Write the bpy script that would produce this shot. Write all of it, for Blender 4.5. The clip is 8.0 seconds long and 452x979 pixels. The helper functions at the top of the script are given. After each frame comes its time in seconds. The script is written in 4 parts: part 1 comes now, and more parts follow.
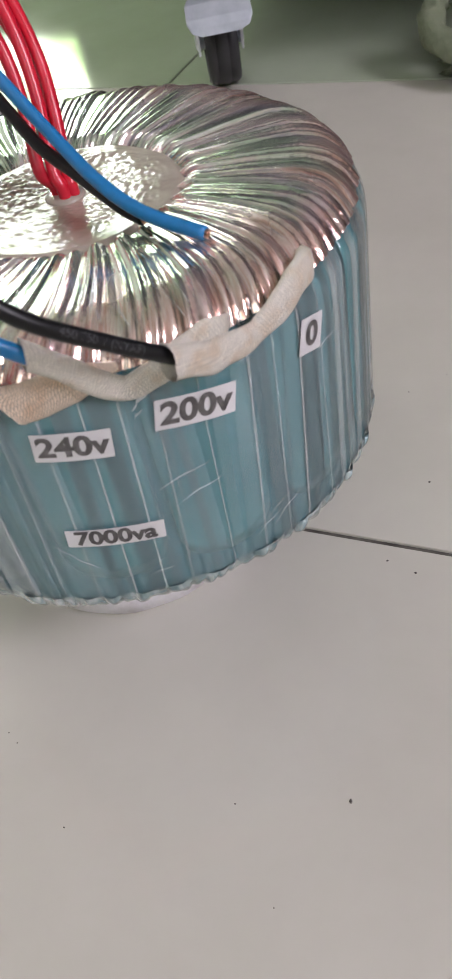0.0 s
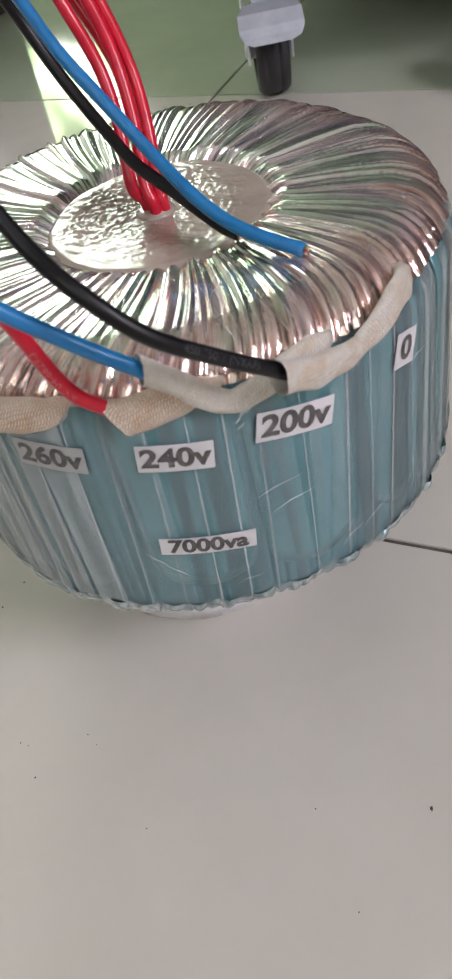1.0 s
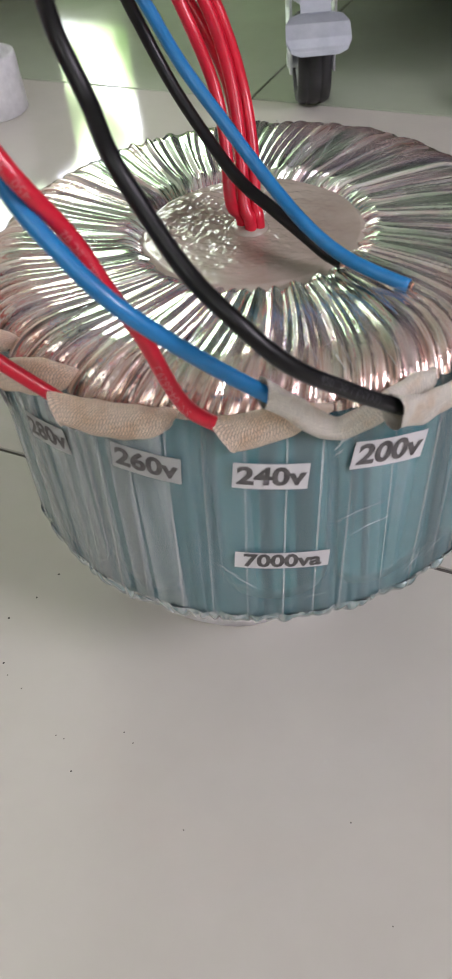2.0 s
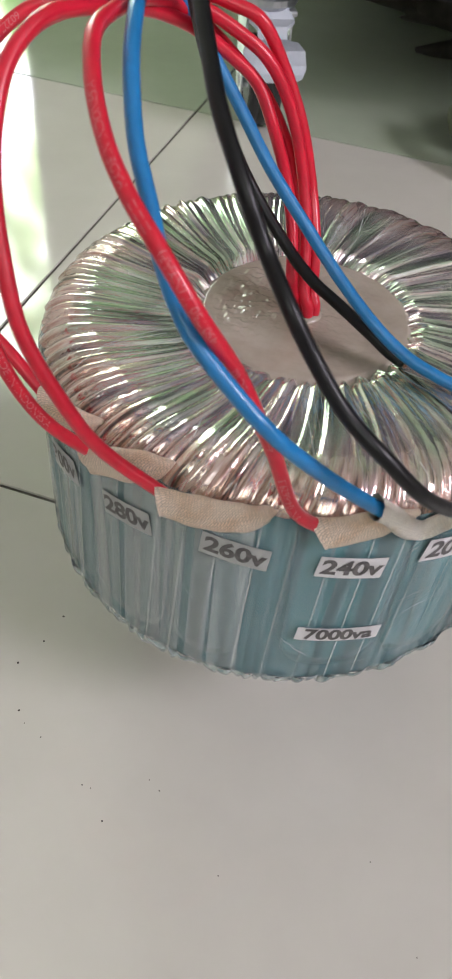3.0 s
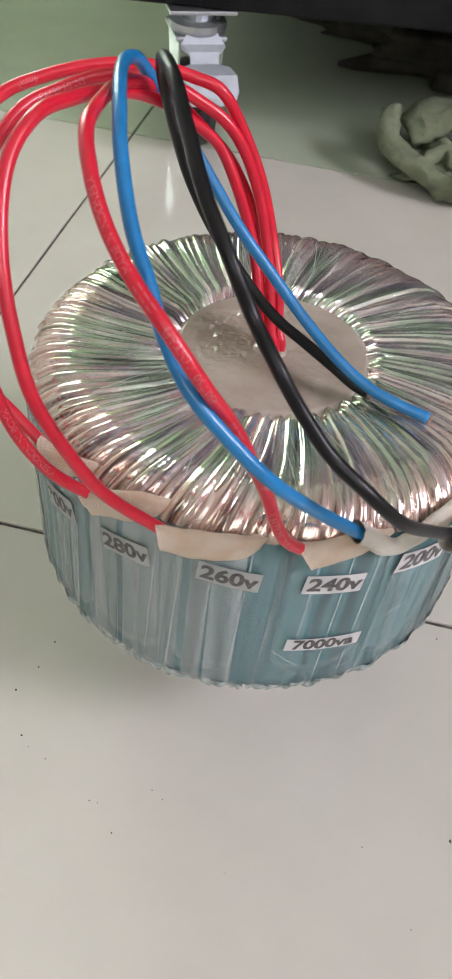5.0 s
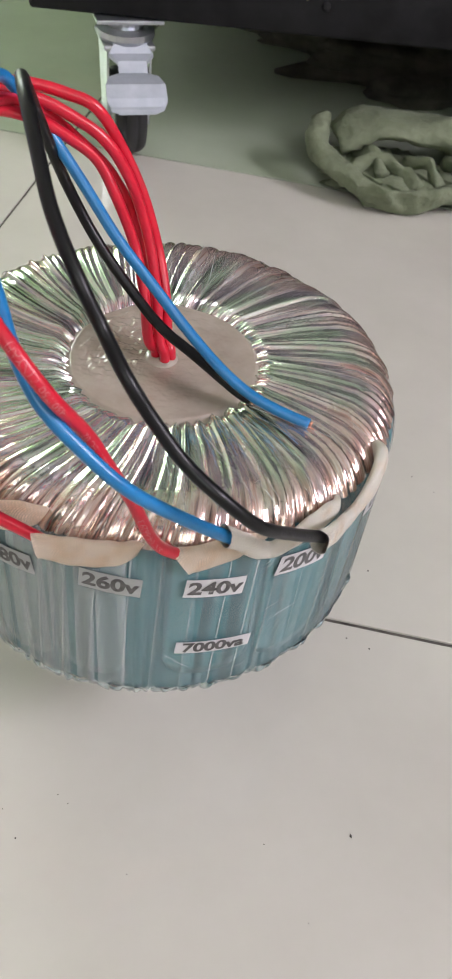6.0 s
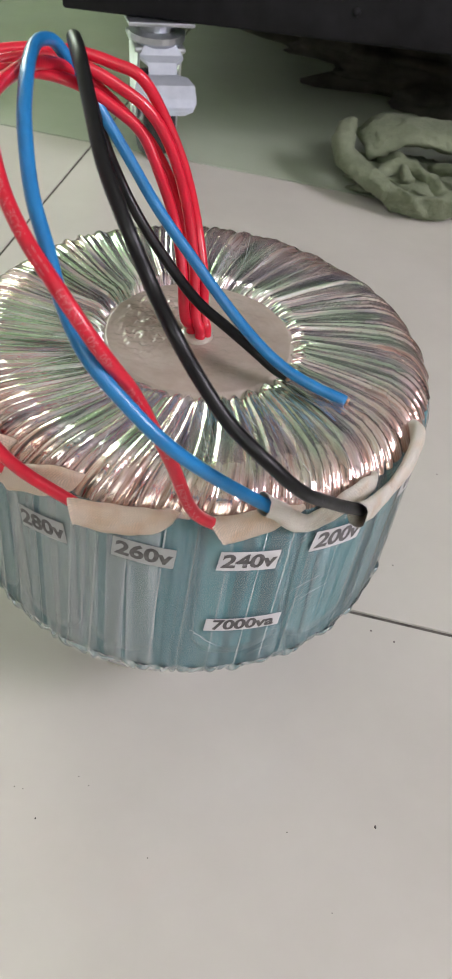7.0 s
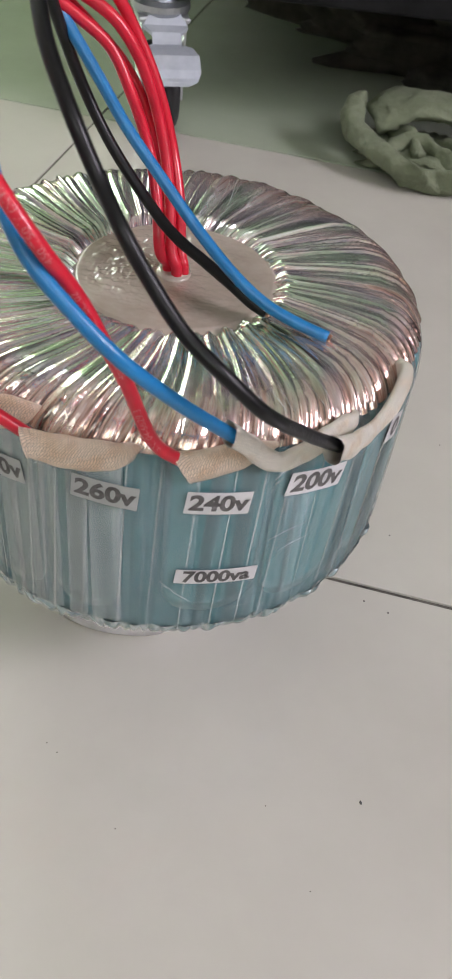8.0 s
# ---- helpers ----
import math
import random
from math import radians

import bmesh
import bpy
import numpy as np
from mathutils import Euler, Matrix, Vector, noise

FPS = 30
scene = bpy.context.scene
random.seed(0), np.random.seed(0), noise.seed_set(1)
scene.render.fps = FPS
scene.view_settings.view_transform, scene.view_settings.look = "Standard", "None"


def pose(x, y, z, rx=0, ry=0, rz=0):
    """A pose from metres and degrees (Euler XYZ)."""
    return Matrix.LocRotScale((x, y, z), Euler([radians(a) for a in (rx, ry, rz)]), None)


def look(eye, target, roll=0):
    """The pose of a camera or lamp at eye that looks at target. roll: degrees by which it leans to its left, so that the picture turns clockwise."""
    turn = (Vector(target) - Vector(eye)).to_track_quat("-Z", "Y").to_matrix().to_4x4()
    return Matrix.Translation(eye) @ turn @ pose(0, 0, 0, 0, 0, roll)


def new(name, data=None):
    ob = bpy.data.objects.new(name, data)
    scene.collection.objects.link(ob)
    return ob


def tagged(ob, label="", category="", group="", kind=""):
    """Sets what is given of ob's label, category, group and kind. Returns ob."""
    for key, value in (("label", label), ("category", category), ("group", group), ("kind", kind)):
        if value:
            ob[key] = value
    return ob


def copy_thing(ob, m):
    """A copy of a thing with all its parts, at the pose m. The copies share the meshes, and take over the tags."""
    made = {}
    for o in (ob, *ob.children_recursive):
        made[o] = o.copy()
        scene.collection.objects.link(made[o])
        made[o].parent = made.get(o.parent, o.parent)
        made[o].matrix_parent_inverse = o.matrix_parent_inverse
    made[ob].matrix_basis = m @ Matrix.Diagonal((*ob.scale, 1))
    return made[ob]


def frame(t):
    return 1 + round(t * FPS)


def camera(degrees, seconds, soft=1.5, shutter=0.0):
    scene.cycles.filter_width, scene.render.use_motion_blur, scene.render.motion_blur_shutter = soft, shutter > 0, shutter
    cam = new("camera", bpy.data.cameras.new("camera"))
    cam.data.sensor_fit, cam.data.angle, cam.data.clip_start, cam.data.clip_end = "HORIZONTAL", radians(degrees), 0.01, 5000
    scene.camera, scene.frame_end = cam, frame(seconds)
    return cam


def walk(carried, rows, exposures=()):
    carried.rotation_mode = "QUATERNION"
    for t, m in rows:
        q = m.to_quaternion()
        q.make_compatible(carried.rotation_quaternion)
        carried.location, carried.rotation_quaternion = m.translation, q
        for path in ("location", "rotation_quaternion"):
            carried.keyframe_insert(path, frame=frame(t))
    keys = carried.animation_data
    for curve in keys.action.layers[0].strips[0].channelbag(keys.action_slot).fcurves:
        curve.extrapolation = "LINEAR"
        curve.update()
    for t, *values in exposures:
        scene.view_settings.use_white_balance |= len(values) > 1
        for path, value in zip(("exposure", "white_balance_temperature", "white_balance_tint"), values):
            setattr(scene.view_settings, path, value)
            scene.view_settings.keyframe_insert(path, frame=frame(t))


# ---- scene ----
cam = camera(31.0, 8.0)
cam.data.dof.use_dof, cam.data.dof.focus_distance, cam.data.dof.aperture_fstop = True, 0.36, 44.0
ROWS = [
    (0.0, 0.1617, -0.2232, 0.2754, 44.29, 8.97, 20.47),
    (0.5, 0.1552, -0.2251, 0.2771, 44.68, 9.52, 21.24),
    (1.0, 0.1432, -0.2326, 0.2841, 44.74, 9.69, 21.95),
    (1.5, 0.1289, -0.2408, 0.2885, 45.33, 8.03, 24.05),
    (1.7, 0.1223, -0.2441, 0.2917, 45.09, 6.47, 25.19),
    (2.8, 0.0558, -0.2480, 0.3239, 43.14, -2.95, 18.53),
    (3.0, 0.0402, -0.2565, 0.3336, 42.72, -4.06, 18.36),
    (3.5, 0.0227, -0.2705, 0.3516, 42.43, -6.09, 18.21),
    (4.0, 0.0126, -0.2782, 0.3583, 42.17, -6.47, 17.40),
    (4.5, 0.0149, -0.2764, 0.3584, 42.76, -4.84, 14.22),
    (5.0, 0.0259, -0.2690, 0.3582, 42.96, -4.47, 12.93),
    (5.2, 0.0358, -0.2656, 0.3590, 42.99, -4.42, 12.34),
    (6.3, 0.0589, -0.2664, 0.3676, 43.52, -5.46, 10.71),
    (6.5, 0.0588, -0.2683, 0.3674, 43.68, -5.49, 10.99),
    (7.0, 0.0512, -0.2773, 0.3524, 44.48, -5.82, 12.23),
    (7.5, 0.0644, -0.2788, 0.3280, 44.20, -5.64, 13.03),
    (8.0, 0.0711, -0.2746, 0.3238, 44.74, -5.28, 13.68),
]
walk(cam, [(t, pose(x, y, z, rx, ry, rz)) for t, x, y, z, rx, ry, rz in ROWS],
     exposures=[(t, e - 0.05, 6150, tint) for t, e, tint in ((0.0, -0.16, 33), (1.5, -0.24, 33), (3.0, -0.12, 30), (4.0, -0.02, 30), (5.0, 0.10, 30), (6.5, 0.12, 30), (7.2, 0.05, 30), (8.0, -0.04, 30))])

# ---- light ----
U = 0.1  # one body radius of the transformer, in metres
world = bpy.data.worlds.new("world")
scene.world = world
world.use_nodes = True
wn = world.node_tree.nodes
sky = wn.new("ShaderNodeTexSky")
sky.sky_type, sky.sun_disc = "NISHITA", False
sky.sun_elevation, sky.sun_rotation = radians(50), radians(150)
wn["Background"].inputs["Strength"].default_value = 0.1
world.node_tree.links.new(sky.outputs["Color"], wn["Background"].inputs["Color"])


def window_light(name, eye, target, w, h, power, colour):
    data = bpy.data.lights.new(name, "AREA")
    data.shape, data.size, data.size_y, data.energy, data.color = "RECTANGLE", w, h, power, colour
    ob = new(name, data)
    ob.matrix_world = look(eye, target)
    return ob


window_light("daylight_side_window", (2.29, -0.35, 1.85), (0, -0.35, 1.85), 0.96, 0.96, 60, (1.0, 0.98, 0.97))
# weak fill from an added south window that is never in view
window_light("front_window_fill", (0.4, -2.0, 1.9), (0.4, 0, 1.9), 2.0, 1.2, 7, (1.0, 0.97, 0.95))


# ---- materials ----
def material(name, colour, rough=0.5, metal=0.0, coat=0.0, ior=1.5):
    m = bpy.data.materials.new(name)
    m.use_nodes = True
    b = m.node_tree.nodes["Principled BSDF"]
    b.inputs["Base Color"].default_value = (*colour, 1)
    b.inputs["Roughness"].default_value = rough
    b.inputs["Metallic"].default_value = metal
    b.inputs["Coat Weight"].default_value = coat
    b.inputs["IOR"].default_value = ior
    return m


def add(m, kind, **values):
    n = m.node_tree.nodes.new(kind)
    for key, value in values.items():
        n.inputs[key.replace("_", " ")].default_value = value
    return n


def link(m, a, b):
    m.node_tree.links.new(a, b)


def bsdf(m):
    return m.node_tree.nodes["Principled BSDF"]


def coords(m, scale=(1, 1, 1), uv=False):
    tc = add(m, "ShaderNodeTexCoord")
    mp = add(m, "ShaderNodeMapping")
    mp.inputs["Scale"].default_value = scale
    link(m, tc.outputs["UV" if uv else "Object"], mp.inputs["Vector"])
    return mp.outputs["Vector"]


def ramp(m, fac, stops):
    r = add(m, "ShaderNodeValToRGB")
    while len(r.color_ramp.elements) < len(stops):
        r.color_ramp.elements.new(0.5)
    for el, (p, c) in zip(r.color_ramp.elements, stops):
        el.position, el.color = p, (*c, 1)
    link(m, fac, r.inputs["Fac"])
    return r.outputs["Color"]


def noisy(m, scale, stops, detail=4.0, vec=None, rough=0.6):
    """Base colour from a noise through a ramp. Returns the noise's value."""
    n = add(m, "ShaderNodeTexNoise", Scale=scale, Detail=detail, Roughness=rough)
    link(m, vec if vec else coords(m), n.inputs["Vector"])
    link(m, ramp(m, n.outputs["Fac"], stops), bsdf(m).inputs["Base Color"])
    return n.outputs["Fac"]


def bumped(m, scale, strength, distance=0.001, detail=3.0, vec=None):
    n = add(m, "ShaderNodeTexNoise", Scale=scale, Detail=detail)
    link(m, vec if vec else coords(m), n.inputs["Vector"])
    b = add(m, "ShaderNodeBump", Strength=strength, Distance=distance)
    link(m, n.outputs["Fac"], b.inputs["Height"])
    link(m, b.outputs["Normal"], bsdf(m).inputs["Normal"])
    return b


def winding_material():
    """Enamelled copper under layers of clear film: streaks that run with the turns, in green and mauve tints, redder
    towards the rim. The green and the near-white tops are reflections of the room put into the colour.
    """
    m = material("film_over_copper", (0.5, 0.46, 0.44), 0.1, 0.74, 0.9)
    bsdf(m).inputs["Coat Roughness"].default_value = 0.06
    fine = add(m, "ShaderNodeTexNoise", Scale=1.0, Detail=3.0, Roughness=0.65)
    link(m, coords(m, (230, 1.5, 1), True), fine.inputs["Vector"])
    wide = add(m, "ShaderNodeTexNoise", Scale=1.0, Detail=2.0)
    link(m, coords(m, (46, 2.2, 1), True), wide.inputs["Vector"])
    patch = add(m, "ShaderNodeTexNoise", Scale=1.0, Detail=3.0, Roughness=0.7)
    link(m, coords(m, (24, 1.3, 1), True), patch.inputs["Vector"])
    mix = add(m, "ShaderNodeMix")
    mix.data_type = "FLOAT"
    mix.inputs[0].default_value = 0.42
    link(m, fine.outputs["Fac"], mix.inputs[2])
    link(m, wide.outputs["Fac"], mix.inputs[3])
    # green and near-white stops imitate mirrored wall, leaves and windows
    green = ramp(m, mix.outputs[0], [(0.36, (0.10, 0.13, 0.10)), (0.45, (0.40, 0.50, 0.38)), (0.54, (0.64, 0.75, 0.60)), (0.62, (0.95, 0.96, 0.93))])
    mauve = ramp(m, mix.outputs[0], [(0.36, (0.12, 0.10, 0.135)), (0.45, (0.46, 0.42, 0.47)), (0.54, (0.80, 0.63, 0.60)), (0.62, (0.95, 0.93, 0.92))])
    # darkest stop paints the shaded gaps between turns at the rim
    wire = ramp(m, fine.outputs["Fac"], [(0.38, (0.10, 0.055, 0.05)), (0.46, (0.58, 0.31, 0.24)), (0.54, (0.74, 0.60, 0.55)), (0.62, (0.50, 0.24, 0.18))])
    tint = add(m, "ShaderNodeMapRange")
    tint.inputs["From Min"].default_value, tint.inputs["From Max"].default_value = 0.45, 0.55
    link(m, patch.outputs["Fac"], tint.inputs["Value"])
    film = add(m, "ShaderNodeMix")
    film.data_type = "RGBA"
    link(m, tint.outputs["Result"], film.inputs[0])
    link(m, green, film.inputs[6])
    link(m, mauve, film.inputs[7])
    tc = add(m, "ShaderNodeTexCoord")
    xyz = add(m, "ShaderNodeSeparateXYZ")
    link(m, tc.outputs["UV"], xyz.inputs["Vector"])
    rim = add(m, "ShaderNodeMath")
    rim.operation = "MULTIPLY_ADD"
    link(m, wide.outputs["Fac"], rim.inputs[0])
    rim.inputs[1].default_value = 0.9
    link(m, xyz.outputs["Y"], rim.inputs[2])
    share = add(m, "ShaderNodeMapRange")
    share.inputs["From Min"].default_value, share.inputs["From Max"].default_value = 1.05, 1.30
    share.inputs["To Max"].default_value = 0.85
    link(m, rim.outputs[0], share.inputs["Value"])
    both = add(m, "ShaderNodeMix")
    both.data_type = "RGBA"
    link(m, share.outputs["Result"], both.inputs[0])
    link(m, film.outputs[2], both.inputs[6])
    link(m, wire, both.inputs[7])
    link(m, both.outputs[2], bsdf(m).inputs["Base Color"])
    b = add(m, "ShaderNodeBump", Strength=0.6, Distance=0.0006)
    link(m, mix.outputs[0], b.inputs["Height"])
    link(m, b.outputs["Normal"], bsdf(m).inputs["Normal"])
    link(m, b.outputs["Normal"], bsdf(m).inputs["Coat Normal"])
    link(m, ramp(m, wide.outputs["Fac"], [(0.35, (0.09,) * 3), (0.7, (0.30,) * 3)]), bsdf(m).inputs["Roughness"])
    return m


def film_material(name, colour, opacity):
    """Clear polyester film: mostly see-through, with a milky body and a glossy face."""
    m = material(name, colour, 0.12, 0.0, 0.6)
    out = m.node_tree.nodes["Material Output"]
    clear = add(m, "ShaderNodeBsdfTransparent")
    mix = add(m, "ShaderNodeMixShader")
    n = add(m, "ShaderNodeTexNoise", Scale=1.0, Detail=3.0)
    link(m, coords(m, (40, 40, 10)), n.inputs["Vector"])
    crinkle = add(m, "ShaderNodeTexNoise", Scale=1.0, Detail=4.0)
    link(m, coords(m, (150, 150, 22)), crinkle.inputs["Vector"])
    bump = add(m, "ShaderNodeBump", Strength=0.5, Distance=0.0012)
    link(m, crinkle.outputs["Fac"], bump.inputs["Height"])
    link(m, bump.outputs["Normal"], bsdf(m).inputs["Normal"])
    info = add(m, "ShaderNodeObjectInfo")
    total = add(m, "ShaderNodeMath")
    total.operation = "MULTIPLY_ADD"
    link(m, info.outputs["Random"], total.inputs[0])
    total.inputs[1].default_value = 0.35
    link(m, n.outputs["Fac"], total.inputs[2])
    amount = add(m, "ShaderNodeMapRange")
    amount.inputs["From Min"].default_value, amount.inputs["From Max"].default_value = 0.3, 0.9
    amount.inputs["To Min"].default_value, amount.inputs["To Max"].default_value = opacity * 0.4, opacity * 1.6
    link(m, total.outputs[0], amount.inputs["Value"])
    link(m, amount.outputs["Result"], mix.inputs[0])
    link(m, clear.outputs[0], mix.inputs[1])
    link(m, bsdf(m).outputs[0], mix.inputs[2])
    link(m, mix.outputs[0], out.inputs["Surface"])
    return m


def tile_material(name, dark, light):
    m = material(name, (0.6, 0.57, 0.5), 0.09, 0.0, 0.0, 1.62)
    noisy(m, 9.0, [(0.3, dark), (0.7, light)], 6.0)
    r = add(m, "ShaderNodeTexNoise", Scale=14.0, Detail=5.0)
    link(m, coords(m), r.inputs["Vector"])
    link(m, ramp(m, r.outputs["Fac"], [(0.35, (0.045,) * 3), (0.75, (0.10,) * 3)]), bsdf(m).inputs["Roughness"])
    bumped(m, 5.0, 0.03, 0.003)
    return m


def plastic(name, colour, rough=0.35):
    m = material(name, colour, rough, 0.0, 0.1)
    dark = tuple(c * 0.82 for c in colour)
    noisy(m, 120.0, [(0.3, dark), (0.65, colour)], 3.0)
    bumped(m, 900.0, 0.12, 0.0003)
    return m


def braid_material(name, colour):
    """Woven glass yarn, laid at a slant, with tan stains."""
    m = material(name, colour, 0.5, 0.0, 0.1)
    b = add(m, "ShaderNodeTexBrick", Scale=1.0)
    b.inputs["Mortar Size"].default_value = 0.11
    b.inputs["Mortar Smooth"].default_value = 0.8
    b.inputs["Brick Width"].default_value, b.inputs["Row Height"].default_value = 1.0, 0.5
    turn = add(m, "ShaderNodeMapping")
    turn.inputs["Rotation"].default_value = (0, 0, radians(52))
    turn.inputs["Scale"].default_value = (1.15, 1.15, 1)
    link(m, coords(m, (1, 1, 1), True), turn.inputs["Vector"])
    light = tuple(min(1, c * 1.08) for c in colour)
    b.inputs["Color1"].default_value, b.inputs["Color2"].default_value = (*light, 1), (*[c * 0.93 for c in colour], 1)
    b.inputs["Mortar"].default_value = (*[c * 0.6 for c in colour], 1)
    link(m, turn.outputs["Vector"], b.inputs["Vector"])
    stain = add(m, "ShaderNodeTexNoise", Scale=130.0, Detail=4.0)
    link(m, coords(m), stain.inputs["Vector"])
    over = add(m, "ShaderNodeMix")
    over.data_type, over.blend_type = "RGBA", "MULTIPLY"
    over.inputs[0].default_value = 1.0
    link(m, b.outputs["Color"], over.inputs[6])
    link(m, ramp(m, stain.outputs["Fac"], [(0.34, (0.90, 0.80, 0.70)), (0.54, (1.0, 1.0, 1.0))]), over.inputs[7])
    link(m, over.outputs[2], bsdf(m).inputs["Base Color"])
    bump = add(m, "ShaderNodeBump", Strength=1.0, Distance=0.0005)
    bump.invert = True
    link(m, b.outputs["Fac"], bump.inputs["Height"])
    link(m, bump.outputs["Normal"], bsdf(m).inputs["Normal"])
    return m


WINDING = winding_material()
FILM = film_material("clear_film", (0.42, 0.64, 0.68), 0.075)
FILM_WRAP = film_material("clear_film_wrap", (0.50, 0.67, 0.70), 0.10)
FILM_WHITE = film_material("milky_film", (0.74, 0.79, 0.78), 0.22)
FILM_MILKY = film_material("hazy_film", (0.66, 0.73, 0.73), 0.16)
# near-white and half opaque: the glint sits in this colour
CREASE_GLINT = film_material("film_crease", (0.85, 0.88, 0.88), 0.5)
HEM = material("silvery_film_hem", (0.4, 0.48, 0.5), 0.06, 0.45, 1.0)
noisy(HEM, 1.0, [(0.36, (0.15, 0.25, 0.27)), (0.5, (0.28, 0.39, 0.41)), (0.66, (0.58, 0.64, 0.64))], vec=coords(HEM, (260, 260, 60)))
TILE = tile_material("glazed_cream_tile", (0.56, 0.538, 0.478), (0.63, 0.607, 0.543))
TILE_GREEN = tile_material("glazed_pale_green_tile", (0.40, 0.455, 0.345), (0.46, 0.515, 0.40))
GROUT = material("dark_dirty_grout", (0.07, 0.06, 0.05), 0.9)
noisy(GROUT, 60.0, [(0.3, (0.035, 0.03, 0.026)), (0.75, (0.16, 0.145, 0.125))])
WALL = material("pale_green_wall_paint", (0.5, 0.62, 0.42), 0.5)
noisy(WALL, 3.0, [(0.3, (0.37, 0.54, 0.27)), (0.7, (0.43, 0.59, 0.32))])
WHITE_WALL = material("off_white_wall_paint", (0.72, 0.69, 0.64), 0.6)
noisy(WHITE_WALL, 3.0, [(0.3, (0.68, 0.65, 0.60)), (0.7, (0.75, 0.72, 0.67))])
# for the unseen south wall: dark so that the front rim mirrors little light
DIM_WALL = material("brown_grey_wall_paint", (0.3, 0.27, 0.24), 0.6)
noisy(DIM_WALL, 3.0, [(0.3, (0.26, 0.235, 0.21)), (0.7, (0.33, 0.30, 0.27))])
# unseen ceiling, toned down to cut bright patches mirrored in the tiles
CEILING = material("dull_ceiling_paint", (0.8, 0.8, 0.78), 0.7)
noisy(CEILING, 2.0, [(0.3, (0.44, 0.43, 0.40)), (0.7, (0.50, 0.49, 0.46))])
TEAL = material("teal_polyester_tape", (0.03, 0.17, 0.22), 0.3, 0.0, 0.5)
noisy(TEAL, 30.0, [(0.3, (0.010, 0.095, 0.12)), (0.7, (0.022, 0.15, 0.18))])
bumped(TEAL, 60.0, 0.25, 0.002)
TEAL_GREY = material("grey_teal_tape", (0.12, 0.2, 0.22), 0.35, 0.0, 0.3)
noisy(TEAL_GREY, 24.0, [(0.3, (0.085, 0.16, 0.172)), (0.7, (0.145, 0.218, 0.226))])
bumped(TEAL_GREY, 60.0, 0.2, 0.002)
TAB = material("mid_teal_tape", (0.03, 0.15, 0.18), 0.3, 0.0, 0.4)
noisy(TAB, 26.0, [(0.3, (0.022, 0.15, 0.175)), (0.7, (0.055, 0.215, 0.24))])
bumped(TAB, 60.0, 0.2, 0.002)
RESIN = material("grey_beige_potting_resin", (0.42, 0.37, 0.31), 0.24, 0.0, 0.45)
noisy(RESIN, 60.0, [(0.3, (0.33, 0.27, 0.225)), (0.7, (0.42, 0.36, 0.305))])
RED = plastic("red_pvc", (0.68, 0.016, 0.038), 0.28)
BLUE = plastic("blue_pvc", (0.010, 0.20, 0.49), 0.28)
BLACK = plastic("black_pvc", (0.006, 0.006, 0.007), 0.36)
bsdf(BLACK).inputs["Specular IOR Level"].default_value = 0.35
bsdf(BLACK).inputs["Coat Weight"].default_value = 0.0
COPPER = material("bare_copper_strands", (0.72, 0.36, 0.22), 0.3, 1.0)
noisy(COPPER, 900.0, [(0.35, (0.35, 0.15, 0.09)), (0.6, (0.8, 0.45, 0.3))])
PINK_BRAID = braid_material("beige_glass_braid", (0.93, 0.75, 0.60))
WHITE_BRAID = braid_material("white_glass_braid", (0.92, 0.86, 0.76))
PAPER = material("white_label_paper", (0.68, 0.67, 0.68), 0.45, 0.0, 0.3)
noisy(PAPER, 90.0, [(0.3, (0.62, 0.61, 0.62)), (0.7, (0.70, 0.69, 0.70))])
# the same white paper with the left side's dimness put into its colour
PAPER_DIMMED = material("dimmed_label_paper", (0.45, 0.46, 0.46), 0.4, 0.0, 0.4)
noisy(PAPER_DIMMED, 90.0, [(0.3, (0.40, 0.41, 0.41)), (0.7, (0.48, 0.49, 0.49))])
INK = material("dark_grey_print", (0.055, 0.05, 0.05), 0.5)
noisy(INK, 400.0, [(0.35, (0.06, 0.056, 0.056)), (0.7, (0.15, 0.14, 0.14))])
PRINT = material("pale_wire_print", (0.64, 0.16, 0.17), 0.6)
PRINT_DARK = material("dim_wire_print", (0.05, 0.05, 0.055), 0.6)
PAD = material("white_crinkled_wrap", (0.75, 0.72, 0.74), 0.35, 0.0, 0.3)
noisy(PAD, 50.0, [(0.35, (0.55, 0.52, 0.53)), (0.6, (0.78, 0.76, 0.78))])
bumped(PAD, 80.0, 0.6, 0.003)
TYRE = plastic("black_rubber", (0.022, 0.022, 0.024), 0.6)
ZINC = material("zinc_plated_steel", (0.55, 0.57, 0.6), 0.3, 0.9)
noisy(ZINC, 40.0, [(0.3, (0.46, 0.48, 0.52)), (0.7, (0.62, 0.64, 0.68))])
PEDAL = material("blue_grey_painted_steel", (0.42, 0.45, 0.5), 0.42, 0.4)
noisy(PEDAL, 60.0, [(0.3, (0.36, 0.39, 0.44)), (0.7, (0.46, 0.49, 0.54))])
GREY_PLASTIC = plastic("grey_plastic", (0.42, 0.43, 0.44), 0.4)
CABINET = material("black_painted_steel", (0.008, 0.008, 0.009), 0.6)
noisy(CABINET, 25.0, [(0.4, (0.006, 0.006, 0.007)), (0.75, (0.016, 0.016, 0.018))])
bsdf(CABINET).inputs["Specular IOR Level"].default_value = 0.2
